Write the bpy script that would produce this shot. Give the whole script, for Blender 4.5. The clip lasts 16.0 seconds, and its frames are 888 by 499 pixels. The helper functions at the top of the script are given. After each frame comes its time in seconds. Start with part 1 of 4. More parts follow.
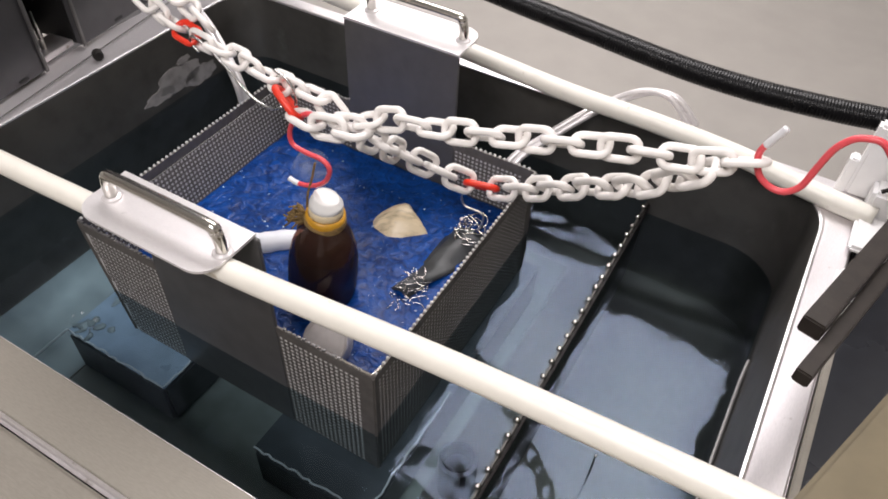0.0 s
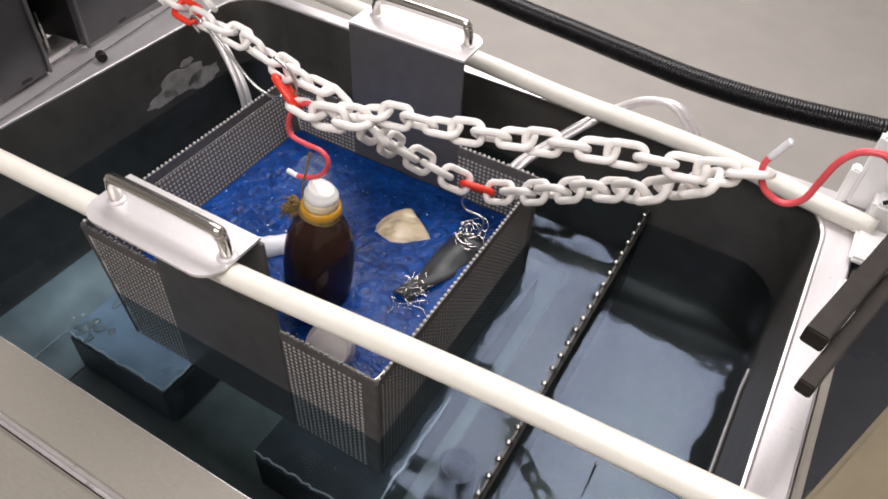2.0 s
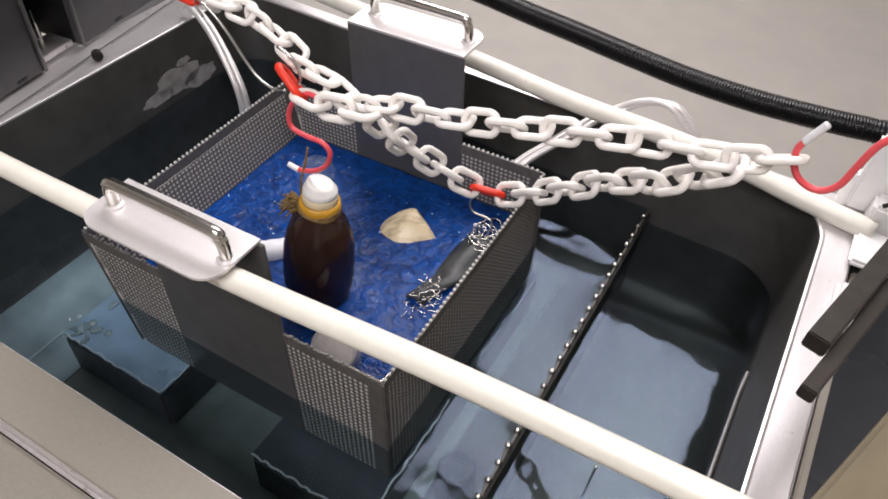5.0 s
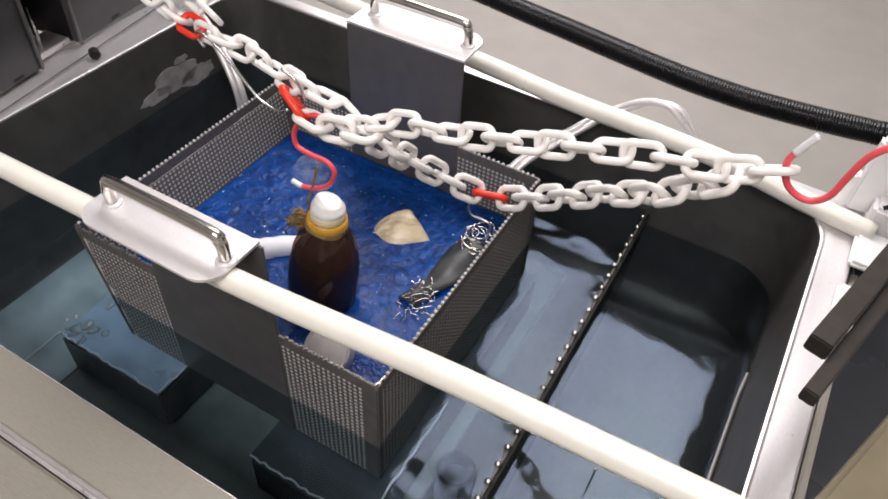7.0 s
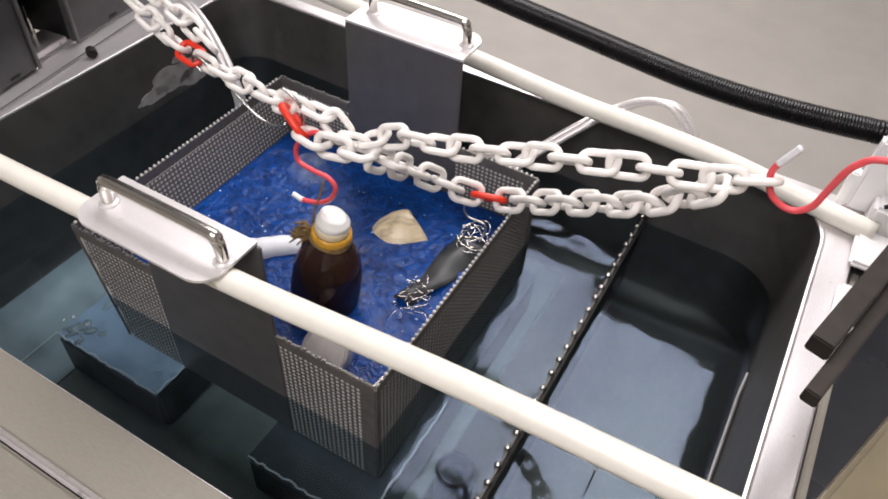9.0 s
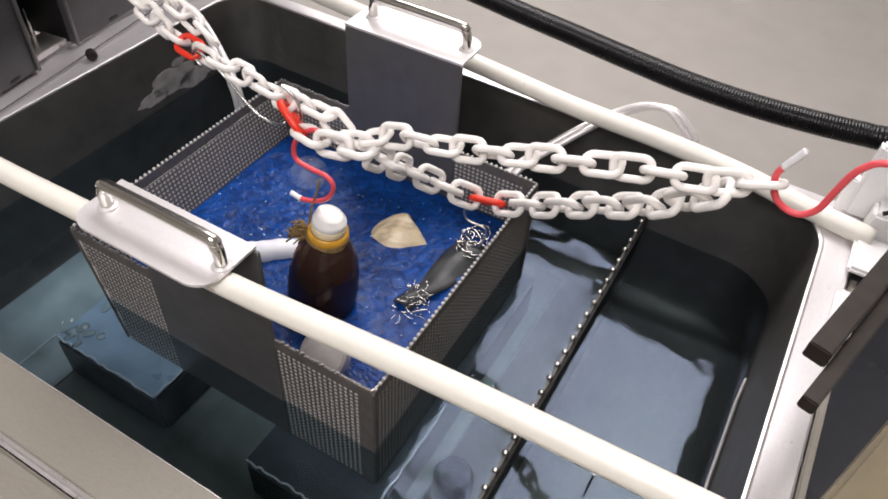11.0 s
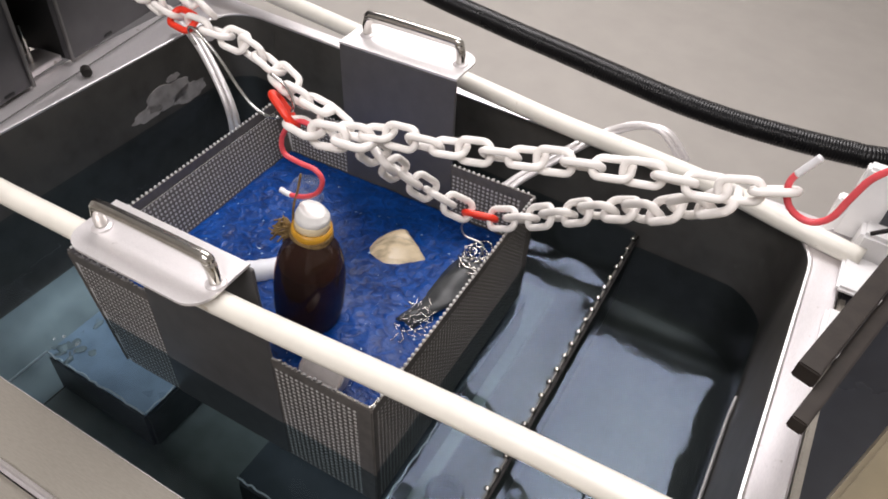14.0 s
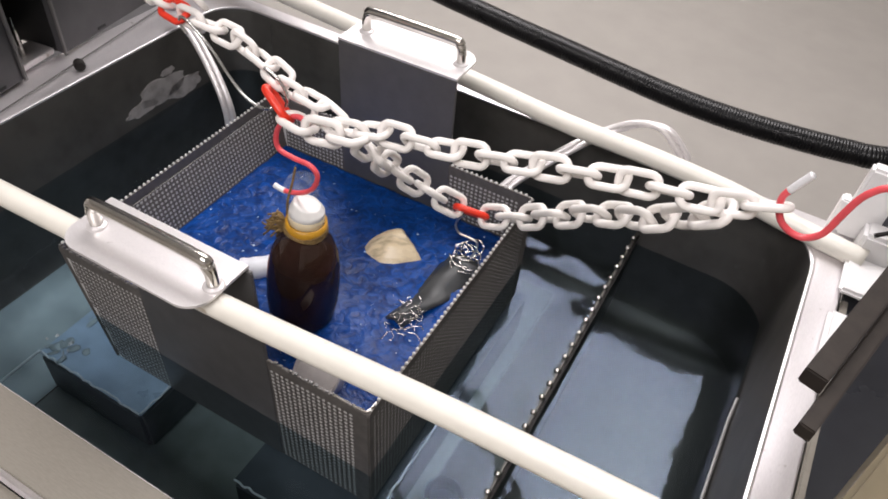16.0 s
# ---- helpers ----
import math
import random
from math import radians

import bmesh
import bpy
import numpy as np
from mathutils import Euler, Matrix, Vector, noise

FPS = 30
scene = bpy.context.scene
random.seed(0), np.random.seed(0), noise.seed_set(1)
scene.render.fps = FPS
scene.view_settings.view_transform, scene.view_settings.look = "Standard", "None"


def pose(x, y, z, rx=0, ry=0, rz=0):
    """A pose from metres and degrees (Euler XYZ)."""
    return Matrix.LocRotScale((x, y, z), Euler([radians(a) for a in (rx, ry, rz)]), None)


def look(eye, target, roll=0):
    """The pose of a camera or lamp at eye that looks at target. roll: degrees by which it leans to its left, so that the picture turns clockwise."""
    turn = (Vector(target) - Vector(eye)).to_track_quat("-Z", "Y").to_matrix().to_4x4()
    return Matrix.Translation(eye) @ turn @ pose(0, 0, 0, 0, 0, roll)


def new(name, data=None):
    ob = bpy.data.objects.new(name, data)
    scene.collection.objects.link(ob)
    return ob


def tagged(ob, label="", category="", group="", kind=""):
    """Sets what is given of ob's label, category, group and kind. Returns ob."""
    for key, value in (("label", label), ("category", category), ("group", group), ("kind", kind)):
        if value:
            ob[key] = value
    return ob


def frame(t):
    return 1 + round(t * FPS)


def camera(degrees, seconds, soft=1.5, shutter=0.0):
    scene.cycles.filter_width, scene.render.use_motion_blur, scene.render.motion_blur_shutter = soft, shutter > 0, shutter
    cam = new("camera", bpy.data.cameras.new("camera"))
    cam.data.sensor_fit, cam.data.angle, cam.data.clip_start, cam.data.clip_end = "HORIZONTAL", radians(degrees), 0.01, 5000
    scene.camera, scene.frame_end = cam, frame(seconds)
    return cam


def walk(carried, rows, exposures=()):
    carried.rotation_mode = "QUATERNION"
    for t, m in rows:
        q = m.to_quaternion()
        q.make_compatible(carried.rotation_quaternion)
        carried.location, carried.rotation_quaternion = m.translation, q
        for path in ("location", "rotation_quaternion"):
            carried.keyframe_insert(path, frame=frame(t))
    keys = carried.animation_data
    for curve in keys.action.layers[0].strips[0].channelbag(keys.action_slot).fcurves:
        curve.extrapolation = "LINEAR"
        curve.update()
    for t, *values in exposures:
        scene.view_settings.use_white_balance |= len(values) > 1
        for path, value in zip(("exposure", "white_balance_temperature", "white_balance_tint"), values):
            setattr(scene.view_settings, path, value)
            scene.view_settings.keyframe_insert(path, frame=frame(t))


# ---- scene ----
cam = camera(62.4, 16.0, soft=1.8)
PATH = [
    (0, (0.4389, -0.2471, 0.3968), (0.1740, 0.2452, -0.1754), 2.85),
    (0.5, (0.4377, -0.2487, 0.3971), (0.1735, 0.2458, -0.1736), 3.26),
    (1, (0.4361, -0.2491, 0.3973), (0.1721, 0.2460, -0.1730), 3.53),
    (1.5, (0.4347, -0.2488, 0.3974), (0.1704, 0.2468, -0.1723), 3.63),
    (2, (0.4335, -0.2494, 0.3985), (0.1700, 0.2474, -0.1705), 3.76),
    (2.5, (0.4319, -0.2492, 0.4002), (0.1694, 0.2483, -0.1686), 3.92),
    (3, (0.4301, -0.2477, 0.4005), (0.1682, 0.2498, -0.1687), 3.97),
    (3.5, (0.4293, -0.2469, 0.3998), (0.1678, 0.2505, -0.1696), 3.94),
    (4, (0.4295, -0.2469, 0.3995), (0.1685, 0.2506, -0.1700), 3.95),
    (6.5, (0.4210, -0.2461, 0.3995), (0.1693, 0.2523, -0.1735), 4.81),
    (7, (0.4214, -0.2454, 0.3988), (0.1688, 0.2536, -0.1732), 4.79),
    (7.5, (0.4206, -0.2440, 0.3980), (0.1674, 0.2553, -0.1735), 4.80),
    (8, (0.4192, -0.2430, 0.3971), (0.1671, 0.2565, -0.1747), 4.91),
    (8.5, (0.4188, -0.2428, 0.3967), (0.1678, 0.2565, -0.1757), 4.96),
    (9, (0.4198, -0.2429, 0.3969), (0.1688, 0.2561, -0.1758), 4.85),
    (11.5, (0.4193, -0.2401, 0.4003), (0.1681, 0.2619, -0.1697), 5.24),
    (12, (0.4186, -0.2391, 0.4022), (0.1682, 0.2659, -0.1655), 5.36),
    (12.5, (0.4179, -0.2388, 0.4037), (0.1686, 0.2686, -0.1623), 5.52),
    (13, (0.4178, -0.2390, 0.4046), (0.1689, 0.2704, -0.1598), 5.61),
    (13.5, (0.4184, -0.2397, 0.4050), (0.1690, 0.2717, -0.1573), 5.67),
    (14, (0.4188, -0.2406, 0.4049), (0.1687, 0.2722, -0.1559), 5.79),
    (14.5, (0.4178, -0.2401, 0.4041), (0.1683, 0.2729, -0.1568), 5.98),
    (15, (0.4148, -0.2382, 0.4034), (0.1682, 0.2748, -0.1588), 6.25),
    (15.5, (0.4109, -0.2360, 0.4032), (0.1679, 0.2768, -0.1608), 6.52),
    (16, (0.4067, -0.2345, 0.4026), (0.1667, 0.2778, -0.1630), 6.69),
]
walk(cam, [(t, look(eye, target, roll)) for t, eye, target, roll in PATH])

# ---- light ----
world = bpy.data.worlds.new("world")
scene.world = world
world.use_nodes = True
world.node_tree.nodes["Background"].inputs["Color"].default_value = (0.8, 0.9, 1.0, 1)
world.node_tree.nodes["Background"].inputs["Strength"].default_value = 0.3
scene.view_settings.exposure = 0.0

FLOOR_Z = -0.95
CEILING_Z = 2.0
LAMPS = [  # centre x, y, size x, size y, watts
    (-1.00, 1.78, 2.00, 1.74, 90.0),
    (0.345, 1.575, 0.65, 1.33, 22.5),
    # unseen fill added behind the camera to lift the tank's back wall
    (0.5, -1.4, 1.6, 1.0, 54.0),
]


def ceiling_lamp(x, y, sx, sy, watts):
    data = bpy.data.lights.new("panel_glow", "AREA")
    data.shape, data.size, data.size_y, data.energy = "RECTANGLE", sx, sy, watts
    data.color = (1.0, 0.948, 0.955)
    lamp = new("panel_glow", data)
    lamp.matrix_world = pose(x, y, CEILING_Z - 0.035)
    return lamp


for row in LAMPS:
    ceiling_lamp(*row)


# ---- materials ----
def material(name, color, rough=0.5, metal=0.0, vary=0.15, scale=40.0, bump=0.0, bump_scale=200.0, stain=0.0, stain_scale=9.0,
             spec=0.5, stretch=(1, 1, 1), rough_vary=0.1):
    m = bpy.data.materials.new(name)
    m.use_nodes = True
    nt = m.node_tree
    b = nt.nodes["Principled BSDF"]
    b.inputs["Metallic"].default_value = metal
    b.inputs["Specular IOR Level"].default_value = spec
    co = nt.nodes.new("ShaderNodeTexCoord")
    mp = nt.nodes.new("ShaderNodeMapping")
    mp.inputs["Scale"].default_value = stretch
    nt.links.new(co.outputs["Object"], mp.inputs["Vector"])

    def noise_node(s, detail=4.0):
        n = nt.nodes.new("ShaderNodeTexNoise")
        n.inputs["Scale"].default_value, n.inputs["Detail"].default_value = s, detail
        nt.links.new(mp.outputs["Vector"], n.inputs["Vector"])
        return n

    fine, broad = noise_node(scale), noise_node(stain_scale, 6.0)
    add = nt.nodes.new("ShaderNodeMath")
    add.operation = "MULTIPLY_ADD"
    nt.links.new(broad.outputs["Fac"], add.inputs[0])
    add.inputs[1].default_value = stain
    nt.links.new(fine.outputs["Fac"], add.inputs[2])
    ramp = nt.nodes.new("ShaderNodeValToRGB")
    lo = tuple(c * (1 - vary) for c in color)
    hi = tuple(min(1.0, c * (1 + vary)) for c in color)
    ramp.color_ramp.elements[0].position, ramp.color_ramp.elements[1].position = 0.3 + stain * 0.3, 0.7 + stain * 0.6
    ramp.color_ramp.elements[0].color, ramp.color_ramp.elements[1].color = (*lo, 1), (*hi, 1)
    nt.links.new(add.outputs[0], ramp.inputs["Fac"])
    nt.links.new(ramp.outputs["Color"], b.inputs["Base Color"])
    rr = nt.nodes.new("ShaderNodeMapRange")
    rr.inputs["To Min"].default_value, rr.inputs["To Max"].default_value = max(0.02, rough - rough_vary), min(1, rough + rough_vary)
    nt.links.new(broad.outputs["Fac"], rr.inputs["Value"])
    nt.links.new(rr.outputs["Result"], b.inputs["Roughness"])
    if bump:
        n = noise_node(bump_scale, 3.0)
        bp = nt.nodes.new("ShaderNodeBump")
        bp.inputs["Strength"].default_value, bp.inputs["Distance"].default_value = bump, 0.002
        nt.links.new(n.outputs["Fac"], bp.inputs["Height"])
        nt.links.new(bp.outputs["Normal"], b.inputs["Normal"])
    return m


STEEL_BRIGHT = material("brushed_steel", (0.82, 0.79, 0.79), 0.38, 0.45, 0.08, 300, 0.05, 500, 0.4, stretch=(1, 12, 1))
STEEL_POLISHED = material("polished_steel", (0.66, 0.64, 0.60), 0.16, 1.0, 0.06, 80)
STEEL_DARK = material("dark_grey_steel", (0.165, 0.160, 0.158), 0.40, 0.5, 0.10, 60, 0.04, 400, 0.6)
# far darker than the rim: shade and dim reflections are in the colour
STEEL_BASIN = material("shaded_wet_basin_steel", (0.105, 0.100, 0.092), 0.50, 0.65, 0.22, 30, 0.03, 250, 0.8, 7.0)
STEEL_MESH = material("perforated_steel", (0.165, 0.152, 0.140), 0.5, 0.35, 0.2, 120, 0.0, 200, 0.5)
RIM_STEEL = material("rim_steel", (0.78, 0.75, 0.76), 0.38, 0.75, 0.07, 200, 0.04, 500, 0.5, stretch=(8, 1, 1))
APRON = material("warm_brushed_cover", (0.30, 0.278, 0.240), 0.42, 0.3, 0.08, 160, 0.05, 500, 0.7, 6.0, stretch=(1, 6, 1))
PVC = material("cream_pvc", (0.86, 0.83, 0.75), 0.36, 0.0, 0.04, 60, 0.02, 300, 0.8, 14.0)
CHAIN_WHITE = material("white_chain_plastic", (0.92, 0.885, 0.85), 0.38, 0.0, 0.04, 90, 0.03, 300, 0.5)
CHAIN_RED = material("red_chain_plastic", (0.85, 0.045, 0.02), 0.34, 0.0, 0.06, 90)
HOOK_PINK = material("pink_vinyl_coating", (0.82, 0.10, 0.12), 0.30, 0.0, 0.08, 120, 0.03, 300)
TIP_WHITE = material("white_vinyl_tip", (0.85, 0.85, 0.88), 0.35)
WIRE = material("galvanised_wire", (0.55, 0.55, 0.54), 0.26, 1.0, 0.1, 200)
HOSE = material("black_hose_rubber", (0.008, 0.008, 0.009), 0.28, 0.0, 0.2, 120, 0.0, 300, spec=0.35)
BLACK = material("black_rubber_edge", (0.016, 0.014, 0.013), 0.5, 0.0, 0.25, 70, 0.05, 300, 0.5, spec=0.2)
BAR_BROWN = material("brown_black_edge_rubber", (0.030, 0.024, 0.020), 0.45, 0.0, 0.25, 70, 0.05, 300, 0.5, spec=0.3)
DARK_GLASS = material("dark_cover_sheet", (0.026, 0.028, 0.034), 0.28, 0.2, 0.2, 20)
PANEL_GREY = material("grey_machine_panel", (0.085, 0.083, 0.088), 0.4, 0.4, 0.12, 40, 0.03, 300, 0.5)
# near-black that puts the shade of slot and slits into the colour
SLOT_SHADE = material("slot_shade", (0.006, 0.006, 0.006), 0.6)
WHITE_PLASTIC = material("white_block_plastic", (0.90, 0.89, 0.89), 0.4, 0.0, 0.03, 50)
HOLE_LIGHT_AND_BEAD = material("hole_light_and_bead", (0.66, 0.65, 0.63), 0.5, 0.0, 0.05, 100)
SHELL = material("pearl_shell", (0.52, 0.43, 0.29), 0.25, 0.0, 0.45, 70, 0.10, 150, 0.9, 30.0, stretch=(1, 3, 1))
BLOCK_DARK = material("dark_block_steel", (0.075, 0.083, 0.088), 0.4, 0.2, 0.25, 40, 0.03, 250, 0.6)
# pale blue of one block's top: bright reflection put into the colour
BLOCK_SHEEN = material("blue_grey_top_reflection", (0.40, 0.51, 0.66), 0.3, 0.2, 0.2, 40, 0.03, 250, 0.6)
BLOCK_TOP = material("dark_plate_steel", (0.075, 0.088, 0.100), 0.35, 0.2, 0.25, 40, 0.03, 250, 0.6)
GLINT_AND_STICK = material("pale_glint_and_stick", (0.75, 0.80, 0.84), 0.4, 0.0, 0.15, 150, 0.05, 400, 0.4)
# pale tone for the fillet's painted highlight, and for the block's lime crust
SHEEN_AND_CRUST = material("bottom_sheen_and_crust", (0.31, 0.36, 0.38), 0.45, 0.1, 0.3, 22, 0.04, 250, 0.8, 9.0)
WALL_PATCH = material("grey_wall_patch", (0.20, 0.19, 0.185), 0.5, 0.0, 0.5, 60, 0.03, 250, 0.9, 25.0)
CASE_BROWN = material("olive_brown_case_paint", (0.17, 0.14, 0.085), 0.45, 0.0, 0.12, 40, 0.04, 300, 0.5)
LIT_BOTTOM_STEEL = material("lit_bottom_steel", (0.27, 0.305, 0.295), 0.4, 0.3, 0.2, 30, 0.03, 250, 0.8, 7.0)
GLINT = material("pale_foam", (0.55, 0.68, 0.80), 0.35, 0.0, 0.1, 200)
LABEL_WHITE = material("white_wrapped_paper", (0.85, 0.87, 0.92), 0.5, 0.0, 0.04, 60, 0.05, 200)
LID_GREY = material("worn_tin_lid", (0.64, 0.60, 0.58), 0.42, 0.4, 0.10, 80, 0.05, 300, 0.5)
RUBBER_SHEET = material("dark_rubber_sheet", (0.045, 0.048, 0.05), 0.42, 0.0, 0.25, 50, 0.1, 150)
TWINE = material("brown_twine", (0.22, 0.14, 0.05), 0.8, 0.0, 0.4, 300, 0.2, 600)
CAP_WHITE = material("white_cap_plastic", (0.88, 0.87, 0.84), 0.35, 0.0, 0.03, 80)
CAP_RING = material("amber_cap_ring", (0.62, 0.32, 0.03), 0.3, 0.0, 0.12, 120)
FLOOR_MAT = material("beige_floor_coating", (0.345, 0.325, 0.300), 0.55, 0.0, 0.05, 8, 0.05, 60, 0.6, 1.3)
WALL_MAT = material("pale_room_paint", (0.62, 0.60, 0.57), 0.7, 0.0, 0.04, 6)
CEILING_MAT = material("white_ceiling_paint", (0.75, 0.75, 0.75), 0.8, 0.0, 0.03, 6)


CONTENTS = material("dark_brown_liquid", (0.014, 0.006, 0.004), 0.5, 0.0, 0.3, 25, spec=0.1)
CAP_SKIRT = material("hazy_cap_skirt", (0.80, 0.68, 0.46), 0.3, 0.0, 0.05, 80)


def clear_amber():
    """Thin tinted glass: see-through, with a mirror's gloss at its surface."""
    m = bpy.data.materials.new("clear_amber_glass")
    m.use_nodes = True
    nt = m.node_tree
    nt.nodes.clear()
    out = nt.nodes.new("ShaderNodeOutputMaterial")
    mix = nt.nodes.new("ShaderNodeMixShader")
    haze = nt.nodes.new("ShaderNodeMixShader")
    clear = nt.nodes.new("ShaderNodeBsdfTransparent")
    clear.inputs["Color"].default_value = (0.52, 0.33, 0.26, 1)
    film = nt.nodes.new("ShaderNodeBsdfDiffuse")
    film.inputs["Color"].default_value = (0.20, 0.105, 0.075, 1)
    haze.inputs["Fac"].default_value = 0.10
    gloss = nt.nodes.new("ShaderNodeBsdfGlossy")
    gloss.inputs["Roughness"].default_value = 0.05
    fres = nt.nodes.new("ShaderNodeLayerWeight")
    fres.inputs["Blend"].default_value = 0.12
    weak = nt.nodes.new("ShaderNodeMath")
    weak.operation = "MULTIPLY_ADD"
    weak.inputs[1].default_value, weak.inputs[2].default_value = 0.40, 0.04
    nt.links.new(fres.outputs["Facing"], weak.inputs[0])
    nt.links.new(clear.outputs["BSDF"], haze.inputs[1])
    nt.links.new(film.outputs["BSDF"], haze.inputs[2])
    nt.links.new(weak.outputs[0], mix.inputs["Fac"])
    nt.links.new(haze.outputs["Shader"], mix.inputs[1])
    nt.links.new(gloss.outputs["BSDF"], mix.inputs[2])
    nt.links.new(mix.outputs["Shader"], out.inputs["Surface"])
    return m


GLASS = clear_amber()


def surface_water(name, tint, ripple, scale, ior):
    m = bpy.data.materials.new(name)
    m.use_nodes = True
    nt = m.node_tree
    nt.nodes.clear()
    out = nt.nodes.new("ShaderNodeOutputMaterial")
    mix = nt.nodes.new("ShaderNodeMixShader")
    clear = nt.nodes.new("ShaderNodeBsdfTransparent")
    clear.inputs["Color"].default_value = (*tint, 1)
    gloss = nt.nodes.new("ShaderNodeBsdfGlossy")
    gloss.inputs["Roughness"].default_value = 0.02
    gloss.inputs["Color"].default_value = (0.60, 0.735, 1.0, 1)
    fres = nt.nodes.new("ShaderNodeFresnel")
    fres.inputs["IOR"].default_value = ior
    co = nt.nodes.new("ShaderNodeTexCoord")
    n1 = nt.nodes.new("ShaderNodeTexNoise")
    n1.inputs["Scale"].default_value, n1.inputs["Detail"].default_value = scale, 3.0
    n1.inputs["Distortion"].default_value = 0.8
    bp = nt.nodes.new("ShaderNodeBump")
    bp.inputs["Strength"].default_value, bp.inputs["Distance"].default_value = ripple, 0.004
    nt.links.new(co.outputs["Object"], n1.inputs["Vector"])
    nt.links.new(n1.outputs["Fac"], bp.inputs["Height"])
    nt.links.new(bp.outputs["Normal"], gloss.inputs["Normal"])
    nt.links.new(bp.outputs["Normal"], fres.inputs["Normal"])
    nt.links.new(fres.outputs["Fac"], mix.inputs["Fac"])
    nt.links.new(clear.outputs["BSDF"], mix.inputs[1])
    nt.links.new(gloss.outputs["BSDF"], mix.inputs[2])
    nt.links.new(mix.outputs["Shader"], out.inputs["Surface"])
    return m


WATER = surface_water("tank_water", (0.62, 0.70, 0.73), 0.11, 30.0, 1.40)
CALM_WATER = surface_water("calm_tank_water", (0.60, 0.68, 0.70), 0.035, 30.0, 1.44)


def clear_plastic():
    m = bpy.data.materials.new("hazy_clear_plastic")
    m.use_nodes = True
    nt = m.node_tree
    b = nt.nodes["Principled BSDF"]
    b.inputs["Base Color"].default_value = (0.75, 0.80, 0.84, 1)
    b.inputs["Roughness"].default_value = 0.12
    clear = nt.nodes.new("ShaderNodeBsdfTransparent")
    mix = nt.nodes.new("ShaderNodeMixShader")
    co = nt.nodes.new("ShaderNodeTexCoord")
    n = nt.nodes.new("ShaderNodeTexNoise")
    n.inputs["Scale"].default_value = 70.0
    rr = nt.nodes.new("ShaderNodeMapRange")
    rr.inputs["From Min"].default_value, rr.inputs["From Max"].default_value = 0.4, 0.75
    rr.inputs["To Min"].default_value, rr.inputs["To Max"].default_value = 0.06, 0.30
    nt.links.new(co.outputs["Object"], n.inputs["Vector"])
    nt.links.new(n.outputs["Fac"], rr.inputs["Value"])
    nt.links.new(rr.outputs["Result"], mix.inputs["Fac"])
    nt.links.new(clear.outputs["BSDF"], mix.inputs[1])
    nt.links.new(b.outputs["BSDF"], mix.inputs[2])
    nt.links.new(mix.outputs["Shader"], nt.nodes["Material Output"].inputs["Surface"])
    return m


CLEAR = clear_plastic()


def blue_liquid_material():
    m = bpy.data.materials.new("blue_bath_liquid")
    m.use_nodes = True
    nt = m.node_tree
    b = nt.nodes["Principled BSDF"]
    b.inputs["Roughness"].default_value = 0.30
    b.inputs["Specular IOR Level"].default_value = 0.22
    co = nt.nodes.new("ShaderNodeTexCoord")
    n = nt.nodes.new("ShaderNodeTexNoise")
    n.inputs["Scale"].default_value, n.inputs["Detail"].default_value = 95.0, 4.0
    n.inputs["Distortion"].default_value = 1.2
    n2 = nt.nodes.new("ShaderNodeTexNoise")
    n2.inputs["Scale"].default_value, n2.inputs["Detail"].default_value = 9.0, 2.0
    for x in (n, n2):
        nt.links.new(co.outputs["Object"], x.inputs["Vector"])
    mul = nt.nodes.new("ShaderNodeMath")
    mul.operation = "MULTIPLY_ADD"
    nt.links.new(n2.outputs["Fac"], mul.inputs[0])
    mul.inputs[1].default_value = 0.6
    nt.links.new(n.outputs["Fac"], mul.inputs[2])
    ramp = nt.nodes.new("ShaderNodeValToRGB")
    e = ramp.color_ramp.elements
    e[0].position, e[1].position = 0.55, 1.05
    e[0].color, e[1].color = (0.0008, 0.016, 0.095, 1), (0.004, 0.068, 0.33, 1)
    nt.links.new(mul.outputs[0], ramp.inputs["Fac"])
    nt.links.new(ramp.outputs["Color"], b.inputs["Base Color"])
    bp = nt.nodes.new("ShaderNodeBump")
    bp.inputs["Strength"].default_value, bp.inputs["Distance"].default_value = 0.5, 0.004
    nt.links.new(n.outputs["Fac"], bp.inputs["Height"])
    nt.links.new(bp.outputs["Normal"], b.inputs["Normal"])
    return m


BLUE = blue_liquid_material()


def add_specks(m, color, scale, threshold):
    """Small stains scattered over a material."""
    nt = m.node_tree
    b = nt.nodes["Principled BSDF"]
    old = b.inputs["Base Color"].links[0].from_socket
    co = nt.nodes.new("ShaderNodeTexCoord")
    n = nt.nodes.new("ShaderNodeTexNoise")
    n.inputs["Scale"].default_value, n.inputs["Detail"].default_value = scale, 5.0
    rr = nt.nodes.new("ShaderNodeMapRange")
    rr.inputs["From Min"].default_value, rr.inputs["From Max"].default_value = threshold, threshold + 0.08
    rr.inputs["To Max"].default_value = 0.75
    mix = nt.nodes.new("ShaderNodeMix")
    mix.data_type = "RGBA"
    mix.inputs["B"].default_value = (*color, 1)
    nt.links.new(co.outputs["Object"], n.inputs["Vector"])
    nt.links.new(n.outputs["Fac"], rr.inputs["Value"])
    nt.links.new(rr.outputs["Result"], mix.inputs["Factor"])
    nt.links.new(old, mix.inputs["A"])
    nt.links.new(mix.outputs["Result"], b.inputs["Base Color"])


add_specks(PVC, (0.35, 0.24, 0.12), 55.0, 0.69)
add_specks(RIM_STEEL, (0.30, 0.26, 0.22), 70.0, 0.70)
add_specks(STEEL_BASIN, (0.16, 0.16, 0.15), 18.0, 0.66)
add_specks(CHAIN_WHITE, (0.55, 0.48, 0.40), 45.0, 0.70)
